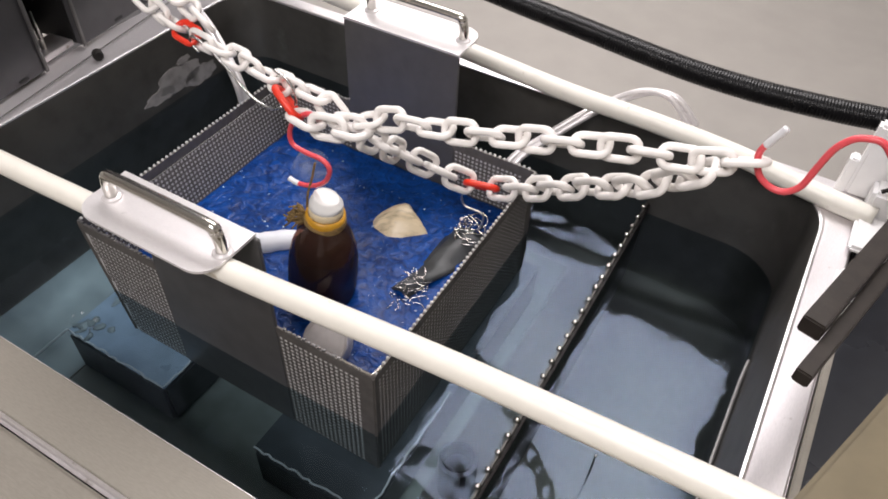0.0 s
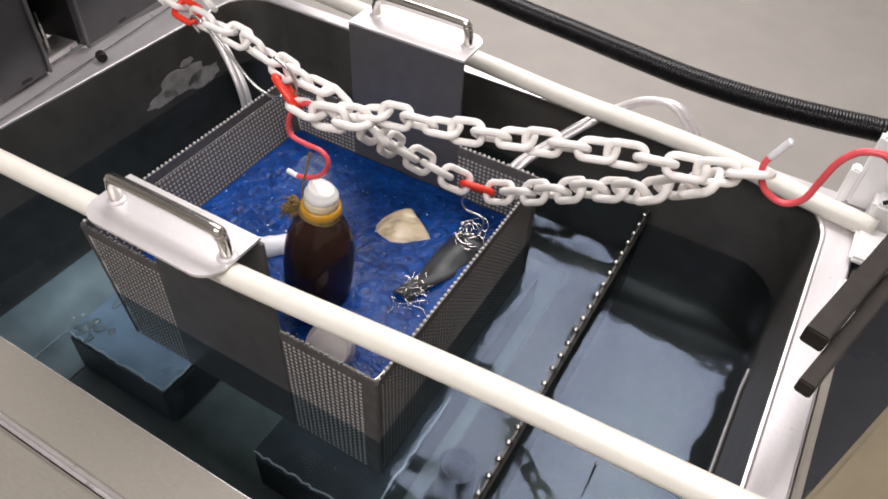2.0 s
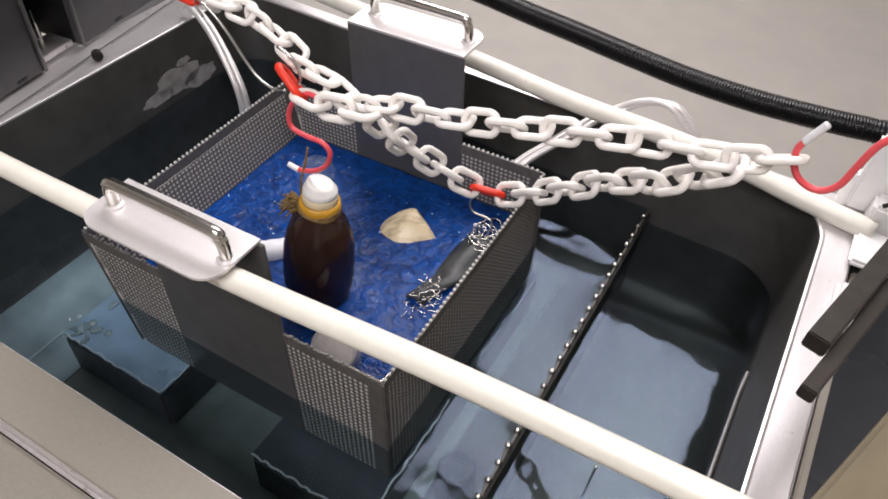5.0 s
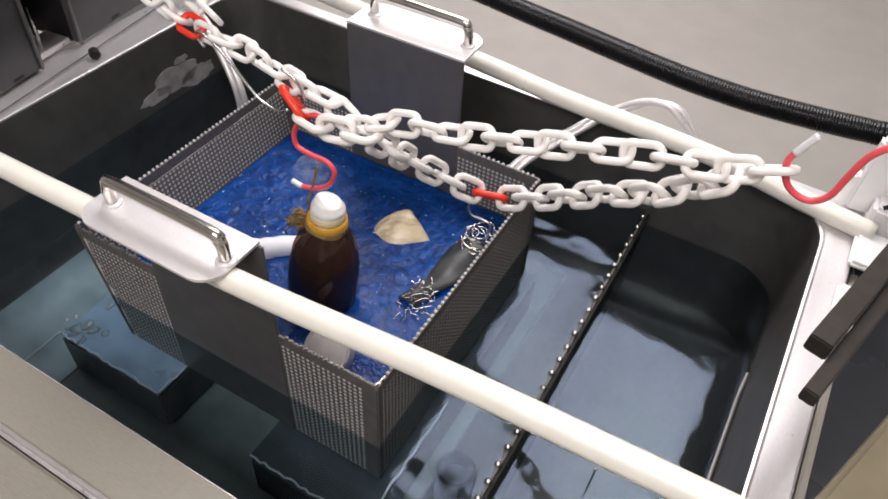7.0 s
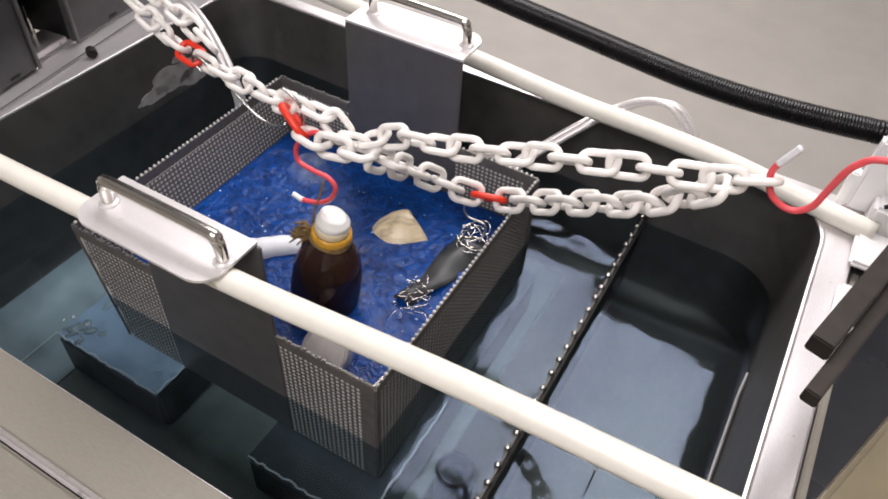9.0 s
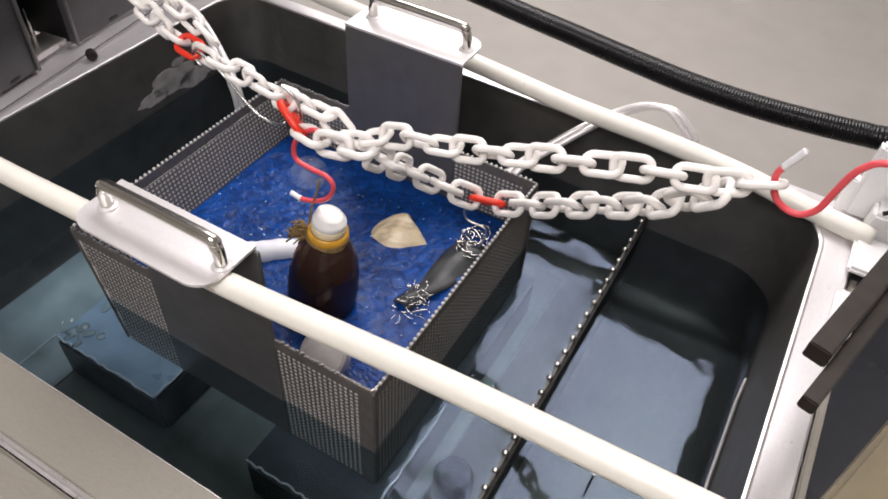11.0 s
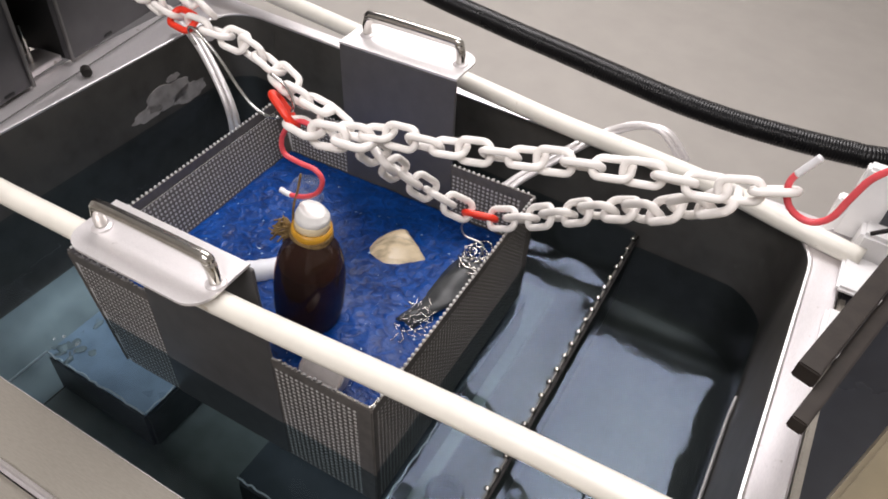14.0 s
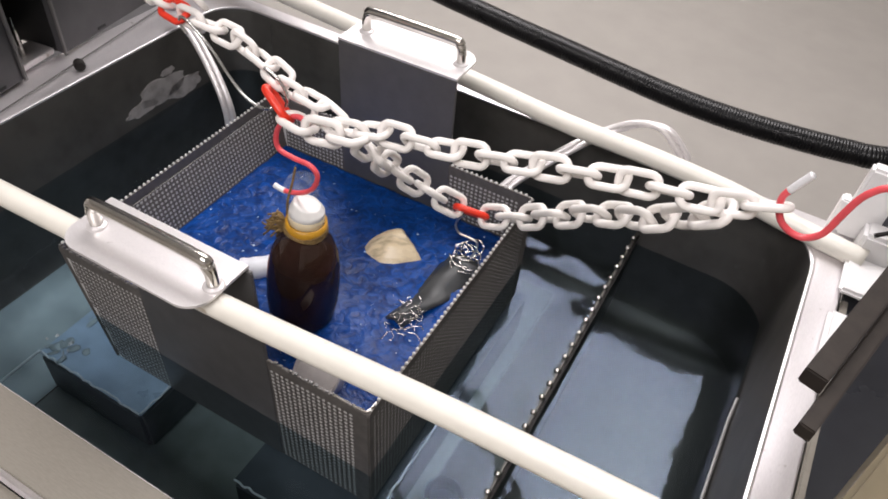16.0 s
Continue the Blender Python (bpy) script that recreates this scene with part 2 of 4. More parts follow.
add_specks(STEEL_BRIGHT, (0.45, 0.42, 0.40), 60.0, 0.70)


# ---- mesh tools ----
def mesh_ob(name, bm, mat, parent=None, label="", smooth=False):
    me = bpy.data.meshes.new(name)
    bm.to_mesh(me)
    bm.free()
    if mat:
        me.materials.append(mat)
    if smooth:
        me.polygons.foreach_set("use_smooth", [True] * len(me.polygons))
    ob = new(name, me)
    if parent:
        ob.parent = parent
    if label:
        ob["label"] = label
    return ob


def part(name, bm, mat, parent, label="", smooth=False):
    return mesh_ob(name, bm, mat, parent, label, smooth)


def holder(name, m=None):
    ob = new(name)
    ob.empty_display_size = 0.02
    if m:
        ob.matrix_basis = m
    return ob


def box(bm, lo, hi, bevel=0.0, m=None):
    made = bmesh.ops.create_cube(bm, size=1.0)["verts"]
    for v in made:
        v.co = Vector([lo[i] + (v.co[i] + 0.5) * (hi[i] - lo[i]) for i in range(3)])
    if bevel:
        edges = list({e for v in made for e in v.link_edges})
        made = bmesh.ops.bevel(bm, geom=edges, offset=bevel, segments=2, affect="EDGES", clamp_overlap=True)["verts"]
        made = list({v for f in bm.faces for v in f.verts if v in set(made)})
    if m:
        bmesh.ops.transform(bm, matrix=m, verts=made)
    return bm


def one_box(lo, hi, bevel=0.0, m=None):
    return box(bmesh.new(), lo, hi, bevel, m)


def smooth_line(points, steps=8):
    """A Catmull-Rom line through the points."""
    p = [Vector(q) for q in points]
    p = [p[0] * 2 - p[1]] + p + [p[-1] * 2 - p[-2]]
    out = []
    for i in range(1, len(p) - 2):
        a, b, c, d = p[i - 1:i + 3]
        for k in range(steps):
            t = k / steps
            out.append(0.5 * ((2 * b) + (c - a) * t + (2 * a - 5 * b + 4 * c - d) * t * t + (3 * b - a - 3 * c + d) * t ** 3))
    out.append(p[-2].copy())
    return out


def tube(points, radius, sides=10, bm=None, closed=False, caps=True, radii=None):
    bm = bm or bmesh.new()
    pts = [Vector(p) for p in points]
    n = len(pts)
    rings, up = [], None
    for i, p in enumerate(pts):
        if closed:
            t = (pts[(i + 1) % n] - pts[i - 1]).normalized()
        else:
            t = (pts[min(i + 1, n - 1)] - pts[max(i - 1, 0)]).normalized()
        if up is None:
            up = t.orthogonal().normalized()
        up = (up - t * up.dot(t)).normalized()
        side = t.cross(up)
        r = radii[i] if radii else radius
        rings.append([bm.verts.new(p + r * (math.cos(a) * up + math.sin(a) * side))
                      for a in [2 * math.pi * k / sides for k in range(sides)]])
    for i in range(n if closed else n - 1):
        a, b = rings[i], rings[(i + 1) % n]
        for k in range(sides):
            bm.faces.new((a[k], a[(k + 1) % sides], b[(k + 1) % sides], b[k]))
    if caps and not closed:
        bm.faces.new(rings[0][::-1])
        bm.faces.new(rings[-1])
    return bm


def lathe(profile, sides=28, bm=None, m=None):
    """A turned body round z from rows of radius, height; closed where the radius is 0."""
    bm = bm or bmesh.new()
    rings = []
    for r, z in profile:
        if r <= 1e-6:
            rings.append([bm.verts.new((0, 0, z))])
        else:
            rings.append([bm.verts.new((r * math.cos(a), r * math.sin(a), z)) for a in [2 * math.pi * k / sides for k in range(sides)]])
    for a, b in zip(rings, rings[1:]):
        for k in range(sides):
            j = (k + 1) % sides
            if len(a) == 1 and len(b) > 1:
                bm.faces.new((a[0], b[k], b[j]))
            elif len(b) == 1 and len(a) > 1:
                bm.faces.new((a[k], a[j], b[0]))
            elif len(a) > 1:
                bm.faces.new((a[k], a[j], b[j], b[k]))
    if m:
        bmesh.ops.transform(bm, matrix=m, verts=[v for ring in rings for v in ring])
    bmesh.ops.recalc_face_normals(bm, faces=bm.faces)
    return bm


def rounded(x0, y0, x1, y1, radii, steps=8):
    """The outline of a rectangle with its four corner radii: front left, front right, back right, back left."""
    out = []
    for (cx, cy, sx, sy, a0), r in zip(((x0, y0, 1, 1, 180), (x1, y0, -1, 1, 270), (x1, y1, -1, -1, 0), (x0, y1, 1, -1, 90)), radii):
        for k in range(steps + 1):
            a = radians(a0 + 90 * k / steps)
            out.append((cx + sx * r + r * math.cos(a), cy + sy * r + r * math.sin(a)))
    return out


def loft(loops, bm=None, cap_last=False):
    bm = bm or bmesh.new()
    rings = [[bm.verts.new(p) for p in loop] for loop in loops]
    n = len(rings[0])
    for a, b in zip(rings, rings[1:]):
        for k in range(n):
            bm.faces.new((a[k], a[(k + 1) % n], b[(k + 1) % n], b[k]))
    if cap_last:
        bm.faces.new(rings[-1])
    return bm


# ---- the room ----
RIM_Z, WATER_Z, BLUE_Z = -0.110, -0.2025, -0.180
TX0, TX1, TY0, TY1 = -0.3097, 0.513, -0.0998, 0.4845

ground = mesh_ob("floor", one_box((-3.2, -3.0, FLOOR_Z - 0.1), (3.6, 3.6, FLOOR_Z)), FLOOR_MAT)
tagged(ground, "smooth beige-grey coated workshop floor", "floor", kind="structure")
for name, lo, hi in (("wall_west", (-3.3, -3.0, FLOOR_Z), (-3.2, 3.6, CEILING_Z)), ("wall_east", (3.6, -3.0, FLOOR_Z), (3.7, 3.6, CEILING_Z)),
                     ("wall_south", (-3.3, -3.1, FLOOR_Z), (3.7, -3.0, CEILING_Z)), ("wall_north", (-3.3, 3.6, FLOOR_Z), (3.7, 3.7, CEILING_Z))):
    tagged(mesh_ob(name, one_box(lo, hi), WALL_MAT), "plain pale painted workshop wall", "wall", kind="structure")
tagged(mesh_ob("ceiling", one_box((-3.3, -3.1, CEILING_Z), (3.7, 3.7, CEILING_Z + 0.1)), CEILING_MAT), "plain white painted ceiling", "ceiling", kind="structure")
for x, y, sx, sy, _ in LAMPS:
    fixture = holder("ceiling_light", pose(x, y, CEILING_Z))
    tagged(fixture, "white rectangular ceiling light panel", "ceiling light", "ceiling lights")
    bm = bmesh.new()
    for lo, hi in (((-sx / 2 - 0.006, -sy / 2 - 0.006), (sx / 2 + 0.006, -sy / 2)), ((-sx / 2 - 0.006, sy / 2), (sx / 2 + 0.006, sy / 2 + 0.006)),
                   ((-sx / 2 - 0.006, -sy / 2), (-sx / 2, sy / 2)), ((sx / 2, -sy / 2), (sx / 2 + 0.006, sy / 2))):
        box(bm, (*lo, -0.05), (*hi, -0.001))
    part("housing", bm, WHITE_PLASTIC, fixture)


# ---- the tank ----
def build_tank():
    tank = holder("tank")
    tagged(tank, "dark stainless steel rinsing tank with bright flat rim, part filled", "tank", kind="structure")
    rad_in = (0.05, 0.05, 0.070, 0.05)
    rows = [(0.0, RIM_Z), (0.0005, RIM_Z - 0.004), (0.002, RIM_Z - 0.02), (0.006, -0.20), (0.008, -0.285), (0.012, -0.301), (0.022, -0.317), (0.036, -0.327), (0.055, -0.332)]
    loops = [[(x, y, z) for x, y in rounded(TX0 + d, TY0 + d, TX1 - d, TY1 - d, rad_in)] for d, z in rows]
    bm = loft(loops, cap_last=True)
    bmesh.ops.recalc_face_normals(bm, faces=bm.faces)
    for f in bm.faces:
        f.normal_flip()
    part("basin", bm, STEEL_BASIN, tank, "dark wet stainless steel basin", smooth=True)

    # separate plate so that the light on the bottom sits in its colour
    part("bottom_plate", one_box((-0.158, TY0 + 0.035, -0.3315), (0.262, TY1 - 0.035, -0.3295), 0.0008), LIT_BOTTOM_STEEL, tank, "grey steel bottom plate")
    # the floor rises in a round fillet to the left wall, its highlight painted pale
    bm = bmesh.new()
    prof = [(TX0 + 0.0300, -0.3065), (TX0 + 0.0400, -0.3170), (TX0 + 0.0540, -0.3250), (TX0 + 0.0720, -0.3295), (-0.160, -0.3300)]
    rings = [[bm.verts.new((x, TY0 + 0.035 + 0.33 * k / 40, z)) for k in range(41)] for x, z in prof]
    for a, b in zip(rings, rings[1:]):
        for k in range(40):
            bm.faces.new((a[k], b[k], b[k + 1], a[k + 1]))
    part("bottom_plate", bm, SHEEN_AND_CRUST, tank, "pale limescaled steel bottom with a round edge", smooth=True)
    # the flat rim, with a raised inner lip and a step at its outer edge
    x0, y0, x1, y1 = TX0 - 0.065, TY0 - 0.048, TX1 + 0.032, TY1 + 0.022
    prof = [(0.0, RIM_Z - 0.003, 0), (0.0, RIM_Z + 0.002, 0), (0.0020, RIM_Z + 0.0026, 0), (0.0045, RIM_Z + 0.0012, 0)]
    inner = [[(x, y, z) for x, y in rounded(TX0 - d, TY0 - d, TX1 + d, TY1 + d, rad_in)] for d, z, _ in prof]
    outer = [[(x, y, z) for x, y in rounded(x0 - d, y0 - d, x1 + d, y1 + d, (0.01,) * 4)]
             for d, z in ((0.0, RIM_Z + 0.001), (0.0015, RIM_Z - 0.001), (0.0015, RIM_Z - 0.009), (0.004, RIM_Z - 0.009))]
    bm = loft(inner + outer)
    bmesh.ops.recalc_face_normals(bm, faces=bm.faces)
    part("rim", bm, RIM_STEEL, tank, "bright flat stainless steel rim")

    # covers round the rim: front apron, right strip, outer sides
    part("front_cover", one_box((-0.50, -0.60, RIM_Z - 0.02), (0.70, y0 - 0.0055, RIM_Z - 0.004), 0.003), APRON, tank, "warm beige-grey brushed cover")
    part("side_strip", one_box((x1 + 0.005, y0 - 0.004, RIM_Z - 0.02), (x1 + 0.013, 0.40, RIM_Z - 0.005), 0.0015), APRON, tank)
    bm = bmesh.new()
    for lo, hi in (((x0 - 0.10, y0 - 0.40, FLOOR_Z), (x0 + 0.02, y1, -0.145)), ((x1 - 0.01, y0 - 0.40, FLOOR_Z), (x1 + 0.012, y1, -0.145)),
                   ((x0 + 0.02, y1 - 0.012, FLOOR_Z), (x1 - 0.01, y1, -0.135)), ((x0 + 0.02, y0 - 0.40, FLOOR_Z), (x1 - 0.01, y0 - 0.38, -0.145))):
        box(bm, lo, hi)
    part("cabinet", bm, PANEL_GREY, tank, "grey steel cabinet under the tank")
    part("front_strip", one_box((TX0 + 0.03, y0 + 0.001, RIM_Z - 0.002), (TX1 - 0.03, TY0 - 0.0008, RIM_Z + 0.0034), 0.0008), APRON, tank, "warm beige-grey brushed front strip")
    # weld seam and pressed mark on the back wall
    part("weld_seam", tube([(0.402, TY1 - 0.002, RIM_Z - 0.01), (0.402, TY1 - 0.006, -0.27)], 0.0006, 6), STEEL_BASIN, tank)
    part("weld_seam", tube([(-0.235, TY1 - 0.002, RIM_Z - 0.01), (-0.235, TY1 - 0.006, -0.27)], 0.0006, 6), STEEL_BASIN, tank)
    # uneven grey patches on the left wall over the water
    for y, z, ry, rz in ((0.335, -0.176, 0.040, 0.016), (0.375, -0.190, 0.030, 0.013), (0.298, -0.186, 0.026, 0.009), (0.352, -0.156, 0.012, 0.005)):
        bm = bmesh.new()
        n = 40
        ring = [(1 + 0.35 * noise.noise(Vector((2.2 * math.cos(6.283 * k / n), 2.2 * math.sin(6.283 * k / n), y * 40)))) for k in range(n)]
        pts = [(y + ry * q * math.cos(6.283 * k / n), z + rz * q * math.sin(6.283 * k / n)) for k, q in enumerate(ring)]
        front = [bm.verts.new((TX0 + 0.002 + (RIM_Z - 0.02 - h) * 0.0571 + 0.0006, g, h)) for g, h in pts]
        back = [bm.verts.new((TX0 + 0.002 + (RIM_Z - 0.02 - h) * 0.0571 - 0.0004, g, h)) for g, h in pts]
        bm.faces.new(front)
        for k in range(n):
            bm.faces.new((front[k], back[k], back[(k + 1) % n], front[(k + 1) % n]))
        bmesh.ops.recalc_face_normals(bm, faces=bm.faces)
        part("limescale_stain", bm, WALL_PATCH, tank, "blurred grey limescale stain")
    # thin strip modelled as the glint along the right wall at the water
    part("water_glint", tube([(TX1 - 0.010, 0.115, -0.2245), (TX1 - 0.010, 0.285, -0.2245), (TX1 - 0.0085, 0.315, -0.2220)], 0.0022, 8), STEEL_DARK, tank)
    return tank


build_tank()


WEIR_X, LOW_WATER_Z = 0.3335, -0.223


def ripple_sheet(x0, x1, level, seed, swell=1.0):
    """The water of one side of the weir: a sheet with low uneven waves."""
    bm = bmesh.new()
    nx, ny = int((x1 - x0) / 0.007), 80
    grid = []
    for j in range(ny + 1):
        row = []
        for i in range(nx + 1):
            x = x0 + (x1 - x0) * i / nx
            y = TY0 + 0.007 + (TY1 - TY0 - 0.014) * j / ny
            z = 0.0006 * noise.noise(Vector((x * 16, y * 16, seed))) + 0.00025 * noise.noise(Vector((x * 60, y * 60, seed + 3)))
            row.append(bm.verts.new((x, y, level + swell * z)))
        grid.append(row)
    for j in range(ny):
        for i in range(nx):
            bm.faces.new((grid[j][i], grid[j][i + 1], grid[j + 1][i + 1], grid[j + 1][i]))
    return bm


WATERS = [tagged(mesh_ob("water", ripple_sheet(TX0 + 0.009, WEIR_X - 0.0015, WATER_Z, 1.3), WATER, smooth=True),
                 "clear rippled water standing at the weir's edge", "water", kind="structure"),
          tagged(mesh_ob("water", ripple_sheet(WEIR_X + 0.0015, TX1 - 0.010, LOW_WATER_Z, 6.1, 0.35), CALM_WATER, smooth=True),
                 "lower calm water behind the weir plate", "water", kind="structure")]


def build_weir():
    weir = holder("weir_plate")
    tagged(weir, "dark steel weir plate with bright notched edge in the water", "weir plate")
    x, y0, y1, top = WEIR_X, TY0 + 0.012, TY1 - 0.012, -0.2005
    part("plate", one_box((x - 0.001, y0, -0.331), (x + 0.001, y1, top), 0.0004), STEEL_BASIN, weir)
    part("edge_strip", one_box((x + 0.0015, y0, top - 0.010), (x + 0.0045, y1, top - 0.0015), 0.001), BLACK, weir, "black edge strip")
    ball = lathe([(0, -0.0036), (0.0025, -0.0025), (0.0036, 0), (0.0025, 0.0025), (0, 0.0036)], 12)
    first = part("stud", ball, STEEL_POLISHED, weir, smooth=True)
    count, pitch = 29, 0.0193
    for k in range(count):
        ob = first if k == 0 else new("stud", first.data)
        ob.parent = weir
        ob.location = (x - 0.001, y0 + 0.006 + k * pitch, top + 0.0005 + 0.0010 * math.sin(k * 2.3))
    return weir


build_weir()


def wavy(p, q, seed):
    """A slightly wandering line between two points, for a rippled glint along an edge."""
    rng = random.Random(seed)
    n = 22
    return smooth_line([(p[0] + (q[0] - p[0]) * k / n + rng.uniform(-0.0013, 0.0013), p[1] + (q[1] - p[1]) * k / n + rng.uniform(-0.0013, 0.0013), p[2]) for k in range(n + 1)])


def submerged_block(x0, x1, y0, y1, top_material, text, crusted):
    z = -0.2645
    block = holder("support_block")
    tagged(block, text, "support block", "support blocks")
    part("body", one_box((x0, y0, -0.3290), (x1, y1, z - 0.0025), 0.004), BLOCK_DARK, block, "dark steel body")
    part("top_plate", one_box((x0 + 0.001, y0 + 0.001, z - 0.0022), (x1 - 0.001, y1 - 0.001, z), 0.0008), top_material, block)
    # thin pale tubes stand in for the highlight on the block's edges
    part("edge_bead", tube(wavy((x0 + 0.002, y0 + 0.002, z), (x1 - 0.003, y0 + 0.002, z), 3), 0.0011, 6), GLINT_AND_STICK, block, "pale wavy edge bead")
    part("edge_bead", tube(wavy((x1 - 0.002, y0 + 0.004, z), (x1 - 0.002, y0 + 0.16, z), 4), 0.0010, 6), GLINT_AND_STICK, block, "pale wavy edge bead")
    if crusted:
        rng = random.Random(8)
        for k in range(16):
            c = Matrix.Translation((x0 + 0.004 + abs(rng.gauss(0, 0.017)), y0 + 0.006 + abs(rng.gauss(0, 0.022)), z + 0.0006))
            r = rng.uniform(0.002, 0.0085)
            bm = bmesh.new()
            bmesh.ops.create_icosphere(bm, subdivisions=2, radius=r, matrix=c @ Matrix.Rotation(rng.uniform(0, 3), 4, "Z") @ Matrix.Diagonal((1.0, rng.uniform(0.35, 1.0), 0.18, 1.0)))
            for v in bm.verts:
                v.co += noise.noise_vector(v.co * 260.0) * 0.0018
            part("lime_crust", bm, SHEEN_AND_CRUST, block, smooth=True)
    return block


# same kind of block twice; the left top is coloured as a reflection
submerged_block(-0.160, -0.012, -0.012, 0.36, BLOCK_SHEEN, "pale blue-grey topped steel block, crusted corner, under water", True)
submerged_block(0.110, 0.247, -0.016, 0.36, BLOCK_TOP, "dark steel block with worn pale edges, under water", False)
pipe = mesh_ob("drain_pipe", lathe([(0, -0.331), (0.020, -0.331), (0.020, -0.275), (0.017, -0.272), (0.014, -0.275), (0.014, -0.29), (0, -0.29)], 20,
                                   m=pose(0.288, 0.085, 0)), BLACK, smooth=False)
tagged(pipe, "short black drain pipe standing under water", "pipe")
probe = mesh_ob("probe_wire", tube(smooth_line([(0.409, 0.118, -0.204), (0.408, 0.110, -0.25), (0.407, 0.10, -0.29), (0.412, 0.10, -0.32), (0.414, 0.08, -0.330)]), 0.0013, 6), WIRE)
tagged(probe, "thin grey probe wire in the water", "wire")


stick = mesh_ob("stick", tube(smooth_line([(-0.158, -0.010, -0.262), (-0.163, -0.035, -0.268), (-0.166, -0.062, -0.272), (-0.168, -0.0895, -0.276)]), 0.0014, 6), GLINT_AND_STICK, smooth=True)
tagged(stick, "thin pale stick from the crusted block to the tank wall", "stick")


# ---- rods across the tank ----
def rod(points, label, radius=0.0098):
    ob = mesh_ob("rod", tube(smooth_line(points, 10), radius, 20), PVC, smooth=True)
    tagged(ob, label, "rod", "rods across the tank")
    return ob


rod([(-0.42, 0, -0.031), (-0.14, 0, -0.0245), (-0.032, 0, -0.0195), (0.121, 0, -0.0135), (0.316, 0, 0.0080), (0.491, 0, 0.0195), (0.60, 0, 0.0255)],
    "cream plastic rod laid across the tank under the basket bracket")
rod([(-0.36, 0.505, -0.0735), (-0.17, 0.493, -0.0760), (0.091, 0.474, -0.0805), (0.214, 0.465, -0.0830), (0.318, 0.465, -0.0845), (0.410, 0.467, -0.0910),
     (0.482, 0.462, -0.0985), (0.557, 0.450, -0.0985)],
    "cream plastic rod over the back rim, end in a white block", 0.0112)


# ---- the basket ----
BX0, BX1, BY0, BY1, BZ1, BZ0 = -0.119, 0.229, 0.031, 0.344, -0.110, -0.2625


TAPER = 0.16  # the left wall leans in towards the bottom


def lean_left(ob):
    """Shears a part of the basket's left wall inwards below its top edge."""
    for v in ob.data.vertices:
        v.co.x += TAPER * (BZ1 - v.co.z)
    return ob


def perforated(origin, u, v, nu, nv, pitch, hole, thick, normal, taper=0.0):
    """A sheet with square-set holes: nu by nv cells from origin along u and v."""
    verts, faces = [], []
    o, u, v, nrm = Vector(origin), Vector(u), Vector(v), Vector(normal)
    g = (pitch - hole) / 2
    for j in range(nv):
        for i in range(int(math.ceil(taper * (nv - j))), nu):
            base = len(verts)
            for d in (0.5, -0.5):
                c = o + u * (i * pitch) + v * (j * pitch) + nrm * (thick * d)
                for a, b in ((0, 0), (pitch, 0), (pitch, pitch), (0, pitch)):
                    verts.append(c + u * a + v * b)
                h = pitch / 2
                for a, b in ((h, g), (pitch - g, h), (h, pitch - g), (g, h)):
                    verts.append(c + u * a + v * b)
                for a, b in ((pitch - 1.35 * g, 1.35 * g), (pitch - 1.35 * g, pitch - 1.35 * g), (1.35 * g, pitch - 1.35 * g), (1.35 * g, 1.35 * g)):
                    verts.append(c + u * a + v * b)
            for s in (0, 12):
                q = base + s
                # eight-sided hole: 4 e, 8 diagonal corners
                ring = [(0, 1, 4, 11, 8), (1, 2, 5, 8, 9), (2, 3, 6, 9, 10), (3, 0, 7, 10, 11)]
                for a, b, mid, c0, c1 in ring:
                    faces.append((q + a, q + b, q + c1, q + mid, q + c0))
            loop = [11, 4, 8, 5, 9, 6, 10, 7]
            for k in range(8):
                a, b = loop[k], loop[(k + 1) % 8]
                faces.append((base + a, base + b, base + 12 + b, base + 12 + a))
    me = bpy.data.meshes.new("perforated_sheet")
    me.from_pydata([tuple(p) for p in verts], [], faces)
    me.update()
    return me


def sheet_part(me, mat, parent, label=""):
    me.materials.append(mat)
    ob = new("perforated_sheet", me)
    ob.parent = parent
    ob["label"] = label or "dark perforated steel sheet"
    ob["kind"] = "stuff"
    return ob


def bracket_top(y_sign, y_fold, x0, x1):
    """Folded plate over a rod: a flat top with round outer corners, the fold towards the basket."""
    w = 0.056
    out = []
    r = 0.020
    pts = [(x0, 0.0), (x1, 0.0)]
    for cx, a0 in ((x1 - r, 0), (x0 + r, 90)):
        for k in range(9):
            a = radians(a0 + 90 * k / 8)
            pts.append((cx + r * math.cos(a), w - r + r * math.sin(a)))
    bm = bmesh.new()
    top = [bm.verts.new((x, y_fold + y_sign * y, -0.0005)) for x, y in pts]
    low = [bm.verts.new((x, y_fold + y_sign * y, -0.0030)) for x, y in pts]
    bm.faces.new(top)
    bm.faces.new(low[::-1])
    n = len(pts)
    for k in range(n):
        bm.faces.new((top[k], low[k], low[(k + 1) % n], top[(k + 1) % n]))
    bmesh.ops.recalc_face_normals(bm, faces=bm.faces)
    return bm


